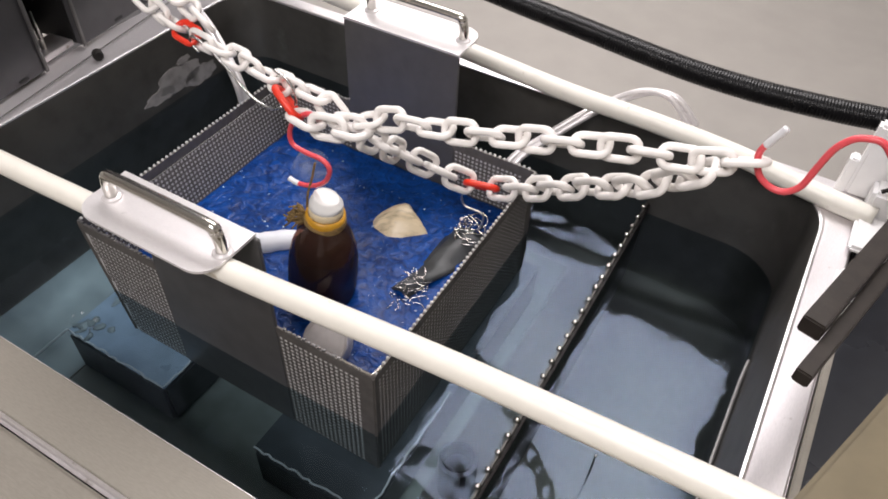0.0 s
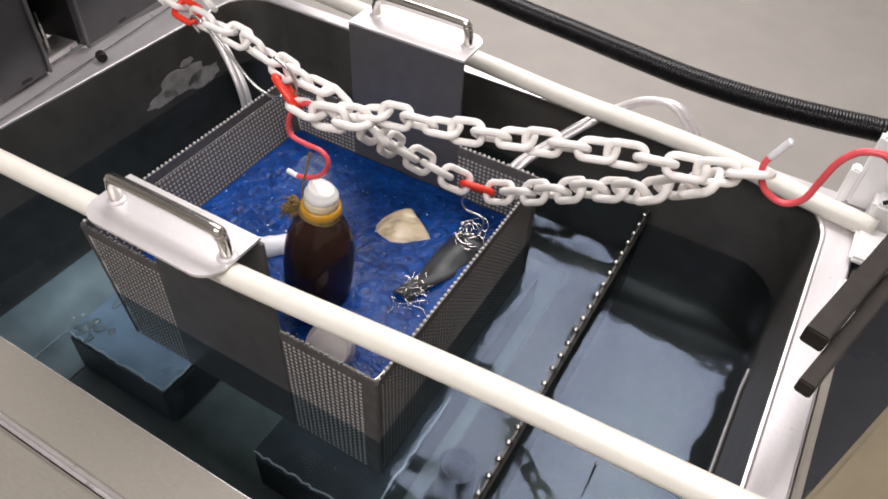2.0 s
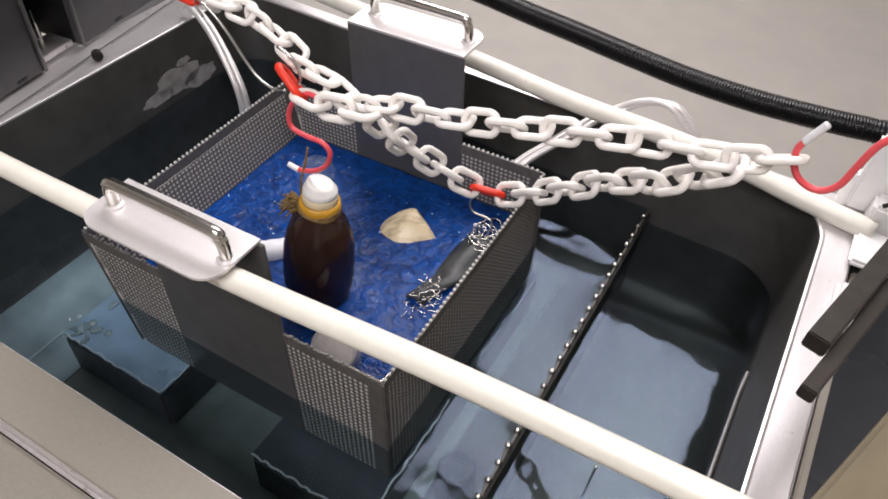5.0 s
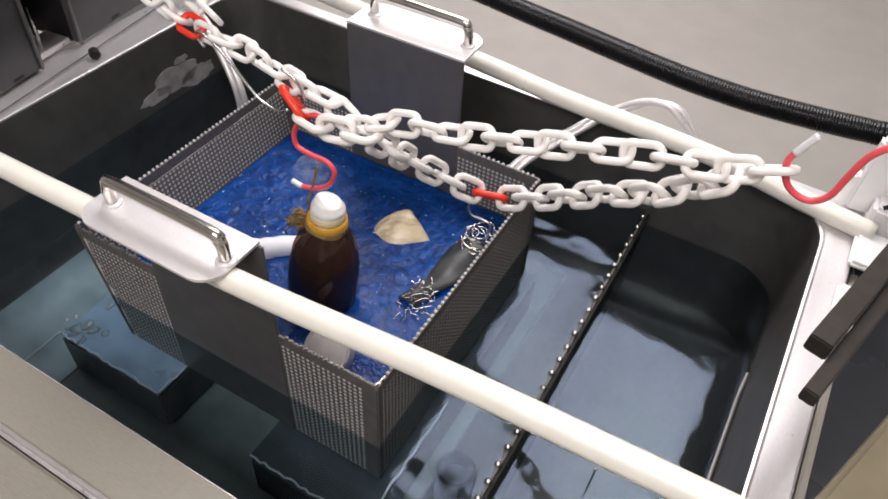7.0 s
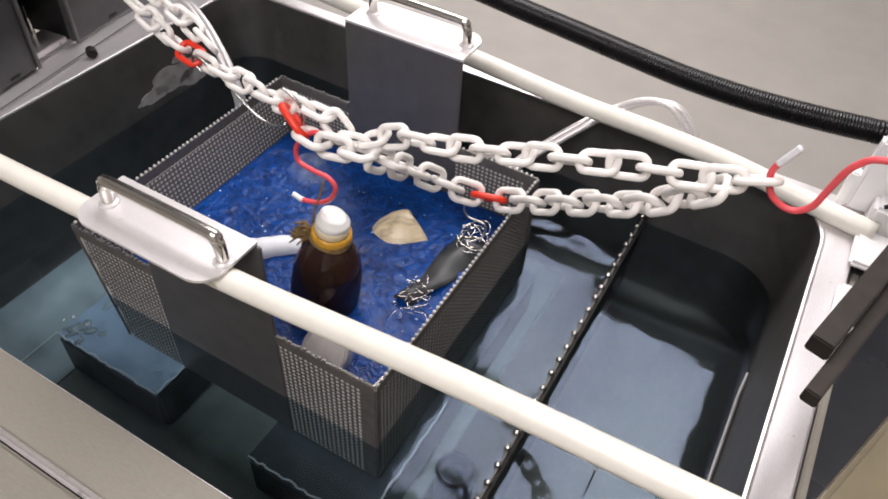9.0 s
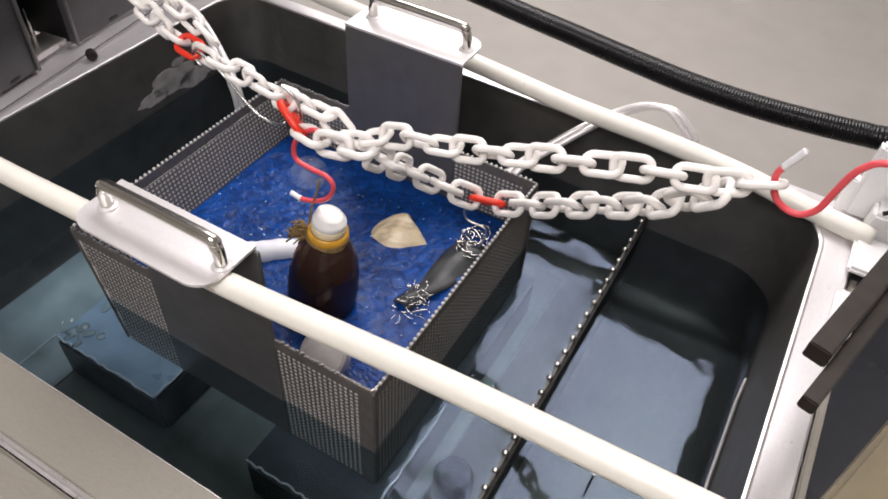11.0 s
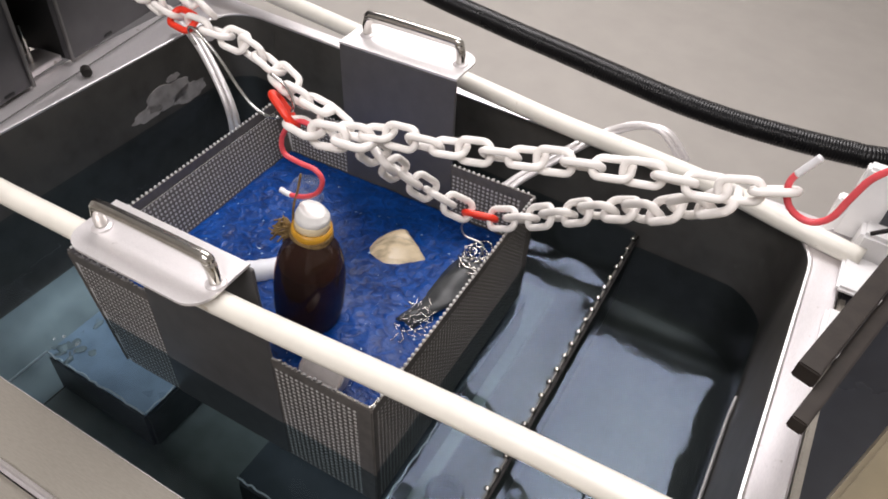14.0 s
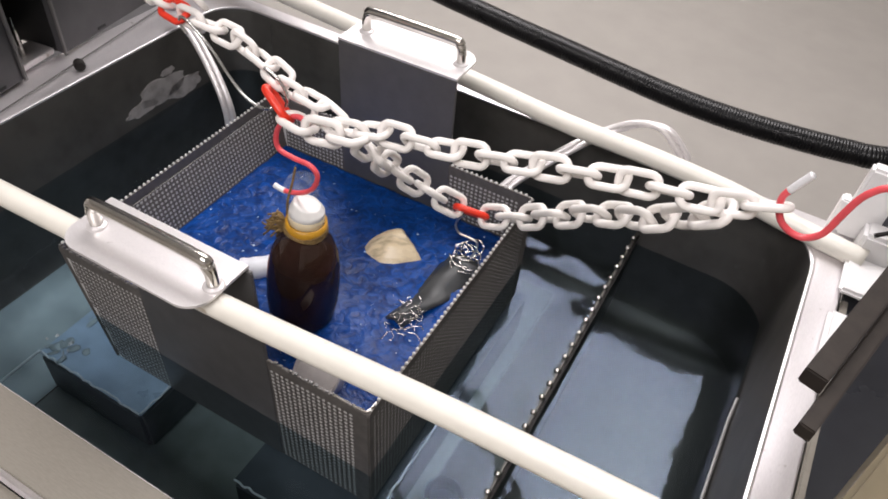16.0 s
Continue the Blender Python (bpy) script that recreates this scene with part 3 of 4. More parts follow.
def build_basket():
    basket = holder("basket")
    tagged(basket, "perforated dark steel basket hung from two handled brackets", "basket")
    pitch, hole = 0.0054, 0.0034
    margin = 0.012
    ztop = BZ1 - margin
    nz = int((ztop - BZ0) / pitch)
    z0 = ztop - nz * pitch
    # walls: perforated fields; a pale layer added inside stands for light in the holes
    ny = int((BY1 - BY0 - 0.012) / pitch)
    for x, n in ((BX0, 1), (BX1, 1)):
        lean = lean_left if x == BX0 else lambda ob: ob
        lean(part("edge_strip", one_box((x - 0.0008, BY0 + 0.006 + ny * pitch, BZ0), (x + 0.0008, BY1, ztop)), STEEL_MESH, basket))
        lean(part("edge_strip", one_box((x - 0.0008, BY0, BZ0), (x + 0.0008, BY0 + 0.006, ztop)), STEEL_MESH, basket))
        lean(sheet_part(perforated((x, BY0 + 0.006, z0), (0, 1, 0), (0, 0, 1), ny, nz, pitch, hole, 0.0011, (1, 0, 0)), STEEL_MESH, basket))
        lean(part("liner", one_box((x - 0.0002, BY0 + 0.006, z0), (x + 0.0002, BY1 - 0.006, ztop)), HOLE_LIGHT_AND_BEAD, basket, "pale liner seen through the holes"))
        part("top_band", one_box((x - 0.0012, BY0, ztop), (x + 0.0012, BY1, BZ1), 0.0004), STEEL_MESH, basket)
    plates = {BY0: (-0.016, 0.1285), BY1: (-0.017, 0.128)}
    for y, (px0, px1) in plates.items():
        for xa, xb in ((BX0 + 0.004, px0), (px1, BX1 - 0.010)):
            n = int((xb - xa) / pitch)
            part("edge_strip", one_box((xa + n * pitch, y - 0.0008, BZ0), (xb + 0.010 if xb > 0.1 else xb, y + 0.0008, ztop)), STEEL_MESH, basket)
            sheet_part(perforated((xa, y, z0), (1, 0, 0), (0, 0, 1), n, nz, pitch, hole, 0.0011, (0, 1, 0), TAPER if xa < 0 else 0.0), STEEL_MESH, basket)
            bm = one_box((xa, y - 0.0002, z0), (xa + n * pitch, y + 0.0002, ztop))
            if xa < 0:
                for v in bm.verts:
                    v.co.x = max(v.co.x, BX0 + TAPER * (BZ1 - v.co.z) + 0.002)
            part("liner", bm, HOLE_LIGHT_AND_BEAD, basket, "pale liner seen through the holes")
            part("top_band", one_box((xa - 0.004, y - 0.0012, ztop), (xb + 0.010, y + 0.0012, BZ1), 0.0004), STEEL_MESH, basket)
        sign = -1 if y == BY0 else 1
        # upright side of the fold: its shade is put into a darker steel
        part("bracket_plate", one_box((px0, y - 0.0016, BZ0), (px1, y + 0.0016, -0.004), 0.0008), STEEL_DARK, basket, "dull flat steel hanger plate")
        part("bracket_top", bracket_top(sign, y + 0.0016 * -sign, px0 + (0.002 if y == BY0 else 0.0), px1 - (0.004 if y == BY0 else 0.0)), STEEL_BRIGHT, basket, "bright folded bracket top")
        # handle: a bent round bar
        yh = y + sign * 0.027
        hx0, hx1 = px0 + 0.018, px1 - 0.011
        pts = [(hx0, yh, -0.002), (hx0, yh, 0.012), (hx0 + 0.003, yh, 0.020), (hx0 + 0.012, yh, 0.024),
               (hx1 - 0.012, yh, 0.024), (hx1 - 0.003, yh, 0.020), (hx1, yh, 0.012), (hx1, yh, -0.002)]
        handle = part("handle", tube(smooth_line(pts, 6), 0.0050, 14), STEEL_POLISHED, basket, "polished bent bar handle", smooth=True)
        for hx in (hx0, hx1):
            weld = lathe([(0.0085, -0.0008), (0.0075, 0.001), (0.0052, 0.0022)], 16, m=pose(hx, yh, 0))
            part("weld", weld, STEEL_BRIGHT, handle)
    # corner posts, bottom and the beaded rim
    for x in (BX0, BX1):
        for y in (BY0, BY1):
            post = part("corner_strip", one_box((x - 0.0018, y - 0.0018, BZ0), (x + 0.0018, y + 0.0018, BZ1 - 0.001), 0.0012), STEEL_MESH, basket)
            if x == BX0:
                lean_left(post)
    part("bottom", one_box((BX0 + TAPER * (BZ1 - BZ0), BY0, BZ0), (BX1, BY1, BZ0 + 0.002)), STEEL_MESH, basket)
    wire = tube(smooth_line([(BX1 - 0.035, BY0, BZ1 + 0.001), (BX1 - 0.006, BY0, BZ1 + 0.0015), (BX1 - 0.001, BY0 + 0.002, BZ1 + 0.0015), (BX1, BY0 + 0.012, BZ1 + 0.001)]), 0.0011, 6)
    part("corner_wire", wire, STEEL_POLISHED, basket)
    bead = lathe([(0, -0.0016), (0.0012, -0.0011), (0.0017, 0), (0.0012, 0.0011), (0, 0.0016)], 8)
    first = part("rim_bead", bead, HOLE_LIGHT_AND_BEAD, basket, smooth=True)
    k = 0
    step = 0.0060
    spots = []
    for x in (BX0, BX1):
        spots += [(x, BY0 + 0.004 + i * step) for i in range(int((BY1 - BY0 - 0.006) / step))]
    for i in range(int((BX1 - 0.131) / step)):
        spots.append((0.131 + i * step, BY1))
    for x, y in spots:
        ob = first if k == 0 else new("rim_bead", first.data)
        ob.parent = basket
        ob.location = (x, y, BZ1 + 0.0008)
        k += 1
    # ragged teeth on the front and back edges
    bm = bmesh.new()
    for y in (BY0, BY1):
        for i in range(int((BX1 - BX0) / 0.0052)):
            x = BX0 + i * 0.0052
            if -0.018 < x < 0.131 or (y == BY1 and x > 0.128):
                continue
            box(bm, (x, y - 0.001, BZ1 - 0.001), (x + 0.003, y + 0.001, BZ1 + 0.0018 + 0.0008 * math.sin(i * 1.7)))
    tagged(part("rim_teeth", bm, STEEL_DARK, basket, "cut teeth along the steel edge"), kind="stuff")
    return basket


BASKET = build_basket()


def blue_surface():
    bm = bmesh.new()
    x0, x1, y0, y1 = BX0 + TAPER * (BZ1 - BLUE_Z) + 0.0025, BX1 - 0.0025, BY0 + 0.0025, BY1 - 0.0025
    nx, ny = 120, 108
    grid = []
    for j in range(ny + 1):
        row = []
        for i in range(nx + 1):
            x, y = x0 + (x1 - x0) * i / nx, y0 + (y1 - y0) * j / ny
            z = 0.0016 * noise.noise(Vector((x * 55, y * 55, 0.5))) + 0.0012 * abs(noise.noise(Vector((x * 120, y * 120, 7.5))))
            row.append(bm.verts.new((x, y, BLUE_Z + z)))
        grid.append(row)
    for j in range(ny):
        for i in range(nx):
            bm.faces.new((grid[j][i], grid[j][i + 1], grid[j + 1][i + 1], grid[j + 1][i]))
    edge = [grid[0][i] for i in range(nx + 1)] + [grid[j][nx] for j in range(1, ny + 1)] + [grid[ny][i] for i in range(nx - 1, -1, -1)] + [grid[j][0] for j in range(ny - 1, 0, -1)]
    low = [bm.verts.new((max(v.co.x, BX0 + TAPER * (BZ1 - BZ0) + 0.002), v.co.y, BZ0 + 0.003)) for v in edge]
    n = len(edge)
    for k in range(n):
        bm.faces.new((edge[k], low[k], low[(k + 1) % n], edge[(k + 1) % n]))
    return bm


BLUE_OB = tagged(mesh_ob("blue_liquid", blue_surface(), BLUE, smooth=True), "deep blue bubbly bath liquid filling the basket", "liquid", kind="structure")


# ---- things in the basket ----
def shell():
    """Half a clam: a round belly, a pointed tip and a hollow edge from the hinge to the tip."""
    edge = smooth_line([(0.042, -0.013, 0), (0.030, -0.001, 0), (0.022, 0.011, 0), (0.017, 0.027, 0), (0.004, 0.031, 0), (-0.014, 0.024, 0), (-0.026, 0.010, 0),
                        (-0.028, -0.006, 0), (-0.019, -0.019, 0), (-0.002, -0.025, 0), (0.020, -0.022, 0), (0.036, -0.016, 0)], 5)
    crown = Vector((0.012, 0.012, 0.024))
    bm = bmesh.new()
    rows = []
    for j in range(13):
        v = j / 12
        row = []
        for i, p in enumerate(edge):
            q = Vector((crown.x + (p.x - crown.x) * v, crown.y + (p.y - crown.y) * v, crown.z * (1 - v ** 1.9)))
            q.z += 0.0009 * math.sin(v * 26 + 0.6 * math.sin(i * 0.21)) * v
            row.append(bm.verts.new(q))
        rows.append(row)
    n = len(edge)
    for a, b in zip(rows, rows[1:]):
        for k in range(n):
            bm.faces.new((a[k], b[k], b[(k + 1) % n], a[(k + 1) % n]))
    bmesh.ops.remove_doubles(bm, verts=bm.verts, dist=0.0001)
    bmesh.ops.recalc_face_normals(bm, faces=bm.faces)
    ob = mesh_ob("shell", bm, SHELL, smooth=True)
    ob.matrix_basis = pose(0.1045, 0.254, BLUE_Z - 0.004, -2, 2, 24)
    mod = ob.modifiers.new("thick", "SOLIDIFY")
    mod.thickness = 0.0015
    return tagged(ob, "half shell with pearly beige sheen floating in blue liquid", "shell")


def lid():
    bm = lathe([(0, 0.0), (0.021, 0.0), (0.0235, 0.0012), (0.0242, 0.0035), (0.0242, 0.014), (0.0228, 0.0155), (0.0215, 0.0145), (0.0205, 0.013), (0, 0.0125)], 36)
    ob = mesh_ob("jar_lid", bm, LID_GREY, smooth=False)
    ob.matrix_basis = pose(0.1454, 0.0794, BLUE_Z + 0.0055, 38, -18, 20)
    return tagged(ob, "worn grey tin jar lid tilted in the blue liquid", "lid")


def paper():
    bm = tube(smooth_line([(0, 0, 0), (0.012, 0.004, 0.001), (0.028, 0.012, 0.001), (0.050, 0.020, 0.0)], 6), 0.012, 16,
              radii=[0.0135 - 0.00012 * i + 0.0004 * math.sin(i * 1.1) for i in range(19)])
    ob = mesh_ob("paper_roll", bm, LABEL_WHITE, smooth=True)
    ob.matrix_basis = pose(-0.006, 0.142, BLUE_Z + 0.002, 0, 0, 20)
    return tagged(ob, "white wrapped paper roll floating beside the bottle", "paper roll")


def ball():
    bm = lathe([(0, 0.023), (0.009, 0.0212), (0.0163, 0.0163), (0.0212, 0.009), (0.023, 0), (0.0212, -0.009), (0.0163, -0.0163), (0.009, -0.0212), (0, -0.023)], 32)
    ob = mesh_ob("clear_ball", bm, CLEAR, smooth=True)
    ob.matrix_basis = pose(-0.0326, 0.280, BLUE_Z + 0.004)
    return tagged(ob, "clear plastic ball half sunk in the blue liquid", "ball")


def foam_specks():
    """Fine pale specks lying on the liquid in place of its glints."""
    rnd = random.Random(21)
    bm = bmesh.new()
    for k in range(420):
        x, y = rnd.uniform(BX0 + 0.01, BX1 - 0.01), rnd.uniform(BY0 + 0.01, BY1 - 0.01)
        if rnd.random() > 0.25 + 0.75 * (x - BX0) / (BX1 - BX0) * (1 - 0.6 * (y - BY0) / (BY1 - BY0)):
            continue
        r = rnd.choice((0.0004, 0.0005, 0.0007, 0.0011))
        z = BLUE_Z + 0.0016 * noise.noise(Vector((x * 55, y * 55, 0.5))) + 0.0012 * abs(noise.noise(Vector((x * 120, y * 120, 7.5)))) - 0.0001
        top = bm.verts.new((x, y, z + r * 0.8))
        a0 = rnd.uniform(0, 6)
        ring = [bm.verts.new((x + r * math.cos(a0 + a) * rnd.uniform(0.7, 1.8), y + r * math.sin(a0 + a), z)) for a in (0, 1.26, 2.51, 3.77, 5.03)]
        for i in range(5):
            bm.faces.new((ring[i], ring[(i + 1) % 5], top))
    ob = mesh_ob("foam_specks", bm, GLINT, smooth=True)
    return tagged(ob, "fine pale foam specks on the blue liquid", "foam", kind="stuff")


FLOATING = [shell(), lid(), paper(), ball(), foam_specks()]


def bubble_patch():
    """A few clear bubbles where the water wells up beside the support block."""
    rnd = random.Random(8)
    bm = bmesh.new()
    for k in range(10):
        r = rnd.uniform(0.0008, 0.0026)
        m = pose(-0.095 + rnd.gauss(0, 0.016), -0.020 + rnd.gauss(0, 0.008), WATER_Z)
        lathe([(r, 0.0), (r * 0.87, r * 0.4), (r * 0.5, r * 0.72), (0, r * 0.8)], 12, bm, m)
    ob = mesh_ob("bubbles", bm, CLEAR, smooth=True)
    return tagged(ob, "small clear bubbles on the tank water", "bubbles", kind="stuff")


bubble_patch()


# ---- hanging bottle, hooks and chain: built about their hanging points ----
def bottle():
    ob = holder("bottle")
    tagged(ob, "dark amber bottle with white cap hanging in blue liquid", "bottle")
    prof = [(0, -0.1380), (0.022, -0.1375), (0.0290, -0.134), (0.0335, -0.124), (0.0362, -0.104), (0.0368, -0.080), (0.0358, -0.060),
            (0.0328, -0.044), (0.0280, -0.031), (0.0222, -0.022), (0.0178, -0.017), (0.0160, -0.012), (0.0160, -0.004), (0, -0.004)]
    prof = [(0.95 * q, z) for q, z in prof]
    part("glass", lathe(prof[:-1], 40), GLASS, ob, "clear amber glass", smooth=True)
    fill = [(0, -0.1355), (0.021, -0.1350), (0.0275, -0.132), (0.0320, -0.123), (0.0347, -0.104), (0.0353, -0.080), (0.0343, -0.060), (0.0326, -0.0515), (0.0318, -0.0500), (0, -0.0500)]
    part("contents", lathe([(0.95 * q, z) for q, z in fill], 40), CONTENTS, ob, "dark brown liquid up to the shoulder", smooth=False)
    part("neck_ring", lathe([(0.0166, -0.0135), (0.0188, -0.0130), (0.0192, -0.009), (0.0188, -0.004), (0.0166, -0.0035)], 32), CAP_RING, ob, "amber neck ring", smooth=True)
    part("cap_skirt", lathe([(0.0158, -0.004), (0.0164, -0.003), (0.0163, 0.0035), (0.0157, 0.0042)], 32), CAP_SKIRT, ob, "hazy cream cap skirt", smooth=True)
    bm = lathe([(0.0156, 0.0042), (0.0160, 0.0050), (0.0159, 0.0085), (0.0150, 0.0105), (0.0132, 0.0130), (0.0126, 0.0150), (0.0112, 0.0162), (0.006, 0.0168), (0, 0.0169)], 32)
    for v in bm.verts:
        v.co.z += max(0.0, v.co.z - 0.008) * (-26.0 * v.co.x - 12.0 * v.co.y)
    part("cap", bm, CAP_WHITE, ob, "white plastic cap with a slanted top", smooth=True)
    bm = bmesh.new()
    rnd = random.Random(4)
    tube(smooth_line([(-0.014, 0.0, 0.048), (-0.0155, -0.002, 0.03), (-0.018, -0.004, 0.012), (-0.0185, -0.004, -0.006)], 6), 0.0011, 6, bm)
    for k in range(3):
        ring = [(0.0192 * math.cos(a), 0.0192 * math.sin(a), -0.0145 + 0.0018 * k + 0.0012 * math.sin(a * 3 + k)) for a in [2 * math.pi * i / 24 for i in range(24)]]
        tube(ring, 0.001, 6, bm, closed=True)
    for k in range(34):
        a = Vector((-0.0180, -0.006, -0.019 + rnd.uniform(-0.007, 0.010)))
        mid = a + Vector((-rnd.uniform(0.004, 0.012), rnd.uniform(-0.008, 0.004), rnd.uniform(-0.006, 0.008)))
        end = mid + Vector((-rnd.uniform(0.002, 0.010), rnd.uniform(-0.006, 0.004), rnd.uniform(-0.012, 0.002)))
        tube(smooth_line([a, mid, end], 4), 0.0009, 5, bm)
    part("twine", bm, TWINE, ob, "knotted brown twine round the neck", smooth=True)
    return ob


def s_hook(name, points, radius, mat, label, tips=()):
    ob = holder(name)
    tagged(ob, label, "hook")
    line = smooth_line(points, 6)
    part("bar", tube(line, radius, 10), mat, ob, smooth=True)
    for a, b in tips:
        piece = line[a:b]
        if a == 0:
            piece = [piece[0] * 1.25 - piece[1] * 0.25] + piece
        else:
            piece = piece + [piece[-1] * 1.25 - piece[-2] * 0.25]
        part("tip", tube(piece, radius * 1.12, 10), TIP_WHITE, ob, "white vinyl tip", smooth=True)
    return ob


def tangle():
    ob = holder("wire_tangle")
    tagged(ob, "dark rubber piece tangled with bright wire on the blue liquid", "wire tangle")
    bm = bmesh.new()
    rows = []
    for j in range(13):
        s = j / 12
        row = []
        for i in range(7):
            c = i / 6 - 0.5
            w = 0.040 * (1 - 0.70 * s) + 0.008
            x = c * w - 0.016 * s + 0.004 * math.sin(s * 4)
            y = 0.025 - 0.115 * s
            z = 0.005 * math.cos(c * 5) * (1 - 0.5 * s) + 0.003 * math.sin(s * 9 + c * 3)
            row.append(bm.verts.new((x, y, z)))
        rows.append(row)
    for a, b in zip(rows, rows[1:]):
        for k in range(6):
            bm.faces.new((a[k], b[k], b[k + 1], a[k + 1]))
    flap = part("rubber_flap", bm, RUBBER_SHEET, ob, "dark rubber flap", smooth=True)
    mod = flap.modifiers.new("thick", "SOLIDIFY")
    mod.thickness = 0.003
    rnd = random.Random(11)
    for k in range(8):
        c = Vector((rnd.uniform(-0.006, 0.010), 0.024 + rnd.uniform(-0.012, 0.012), 0.006))
        r1, r2 = rnd.uniform(0.009, 0.016), rnd.uniform(0.006, 0.012)
        tilt = pose(0, 0, 0, rnd.uniform(-40, 40), rnd.uniform(-40, 40), rnd.uniform(0, 180))
        ring = [c + tilt @ Vector((r1 * math.cos(a), r2 * math.sin(a), 0.002 * math.sin(3 * a))) for a in [2 * math.pi * i / 22 for i in range(22)]]
        part("wire_loop", tube(ring, 0.0008, 6, closed=True), STEEL_POLISHED, ob, smooth=True)
    bm = bmesh.new()
    for k in range(34):
        a = Vector((rnd.uniform(-0.02, 0.004), -0.085 + rnd.uniform(-0.022, 0.020), 0.003 + rnd.uniform(0, 0.004)))
        b = a + Vector((rnd.uniform(-0.012, 0.012), rnd.uniform(-0.012, 0.012), rnd.uniform(-0.002, 0.003)))
        c = b + Vector((rnd.uniform(-0.010, 0.010), rnd.uniform(-0.010, 0.010), rnd.uniform(-0.003, 0.002)))
        tube(smooth_line([a, b, c], 4), 0.00045, 5, bm)
    tagged(part("wire_fray", bm, STEEL_POLISHED, ob, "loose bright wire ends", smooth=True), kind="stuff")
    part("bead", lathe([(0, -0.002), (0.0015, -0.0014), (0.002, 0), (0.0015, 0.0014), (0, 0.002)], 10, m=pose(-0.014, 0.030, 0.010)), TIP_WHITE, ob, "small white bead", smooth=True)
    return ob


BOTTLE_OB = bottle()
BOTTLE_HOOK = s_hook("s_hook", [(0.0167, 0, 0.0043), (0.0067, 0, 0.0038), (-0.0072, 0, -0.0074), (-0.0156, 0, -0.0238), (-0.0138, 0, -0.0371), (0.0014, 0, -0.0401),
                                (0.0180, 0, -0.0405), (0.0251, 0, -0.0487), (0.0193, 0, -0.0644), (0.0054, 0, -0.0761), (-0.0122, 0, -0.0822), (-0.0232, 0, -0.0811)],
                     0.0023, HOOK_PINK, "pink coated S hook holding the bottle by its twine", [(-7, None)])
END_HOOK = s_hook("s_hook", [(0.0049, 0, 0.0281), (-0.0009, 0, 0.0157), (-0.0040, 0, 0.0073), (-0.0028, 0, -0.0016), (0.0023, 0, -0.0112), (0.0116, 0, -0.0164), (0.0202, 0, -0.0154),
                             (0.0270, 0, -0.0074), (0.0301, 0, 0.0075), (0.0335, 0, 0.0228), (0.0378, 0, 0.0314), (0.0441, 0, 0.0373), (0.056, 0, 0.0390), (0.066, 0, 0.030)],
                  0.0023, HOOK_PINK, "pink coated S hook at the end of the white chain", [(0, 9)])
LONG_HOOK = s_hook("wire_hook", [(0.0150, 0, -0.0135), (0.0075, 0, -0.0062), (0.0085, 0, 0.0005), (0.0170, 0, 0.0005), (0.0311, 0, -0.0067), (0.0454, 0, -0.0171), (0.0624, 0, -0.0322),
                                 (0.0772, 0, -0.0416), (0.0932, 0, -0.0437), (0.1069, 0, -0.0374)], 0.0014, WIRE, "long bare wire hook hung along the chain")
TANGLE_HOOK = s_hook("wire_hook", [(-0.0155, 0, -0.0083), (-0.0231, 0, -0.0156), (-0.0267, 0, -0.0263), (-0.0213, 0, -0.0358), (-0.0038, 0, -0.0362), (-0.0005, 0, -0.0437),
                                   (-0.0042, 0, -0.0583), (-0.0138, 0, -0.0684), (-0.0205, 0, -0.0687)], 0.0011, WIRE, "thin bare wire hook under the red link")
CHAIN_HOOK = s_hook("wire_hook", [(-0.0150, 0, 0.0125), (-0.0040, 0, 0.0085), (0.0030, 0, 0.0010), (0.0055, 0, -0.0080), (0.0035, 0, -0.0150)], 0.0013, WIRE,
                    "short bare wire hook on the white chain")
TANGLE = tangle()


# ---- chain ----
LINK_PITCH, LINK_LONG, LINK_WIDE, LINK_BAR = 0.0206, 0.0318, 0.0222, 0.0029


def link_mesh(size, mat):
    a, r = size * (LINK_LONG / 2 - LINK_BAR), size * (LINK_WIDE / 2 - LINK_BAR)
    pts = []
    c = r * 0.72
    for k in range(20):
        t = radians(-90 + 90 * (k % 5) / 4 + 90 * (k // 5))
        sx, sy = ((1, -1), (1, 1), (-1, 1), (-1, -1))[k // 5]
        pts.append((sx * (a - c) + c * math.cos(t), sy * (r - c) + c * math.sin(t), 0))
    bm = tube(pts, size * LINK_BAR, 10, closed=True)
    bmesh.ops.recalc_face_normals(bm, faces=bm.faces)
    me = bpy.data.meshes.new("chain_link")
    bm.to_mesh(me)
    bm.free()
    me.polygons.foreach_set("use_smooth", [True] * len(me.polygons))
    me.materials.append(mat)
    return me


# the lower strand is of slightly larger chain
SIZE = {"upper": 1.0, "lower": 1.16, "twin": 0.95}
LINK = {k: link_mesh(v, CHAIN_WHITE) for k, v in SIZE.items()}
LINK_RED = {k: link_mesh(v, CHAIN_RED) for k, v in SIZE.items()}

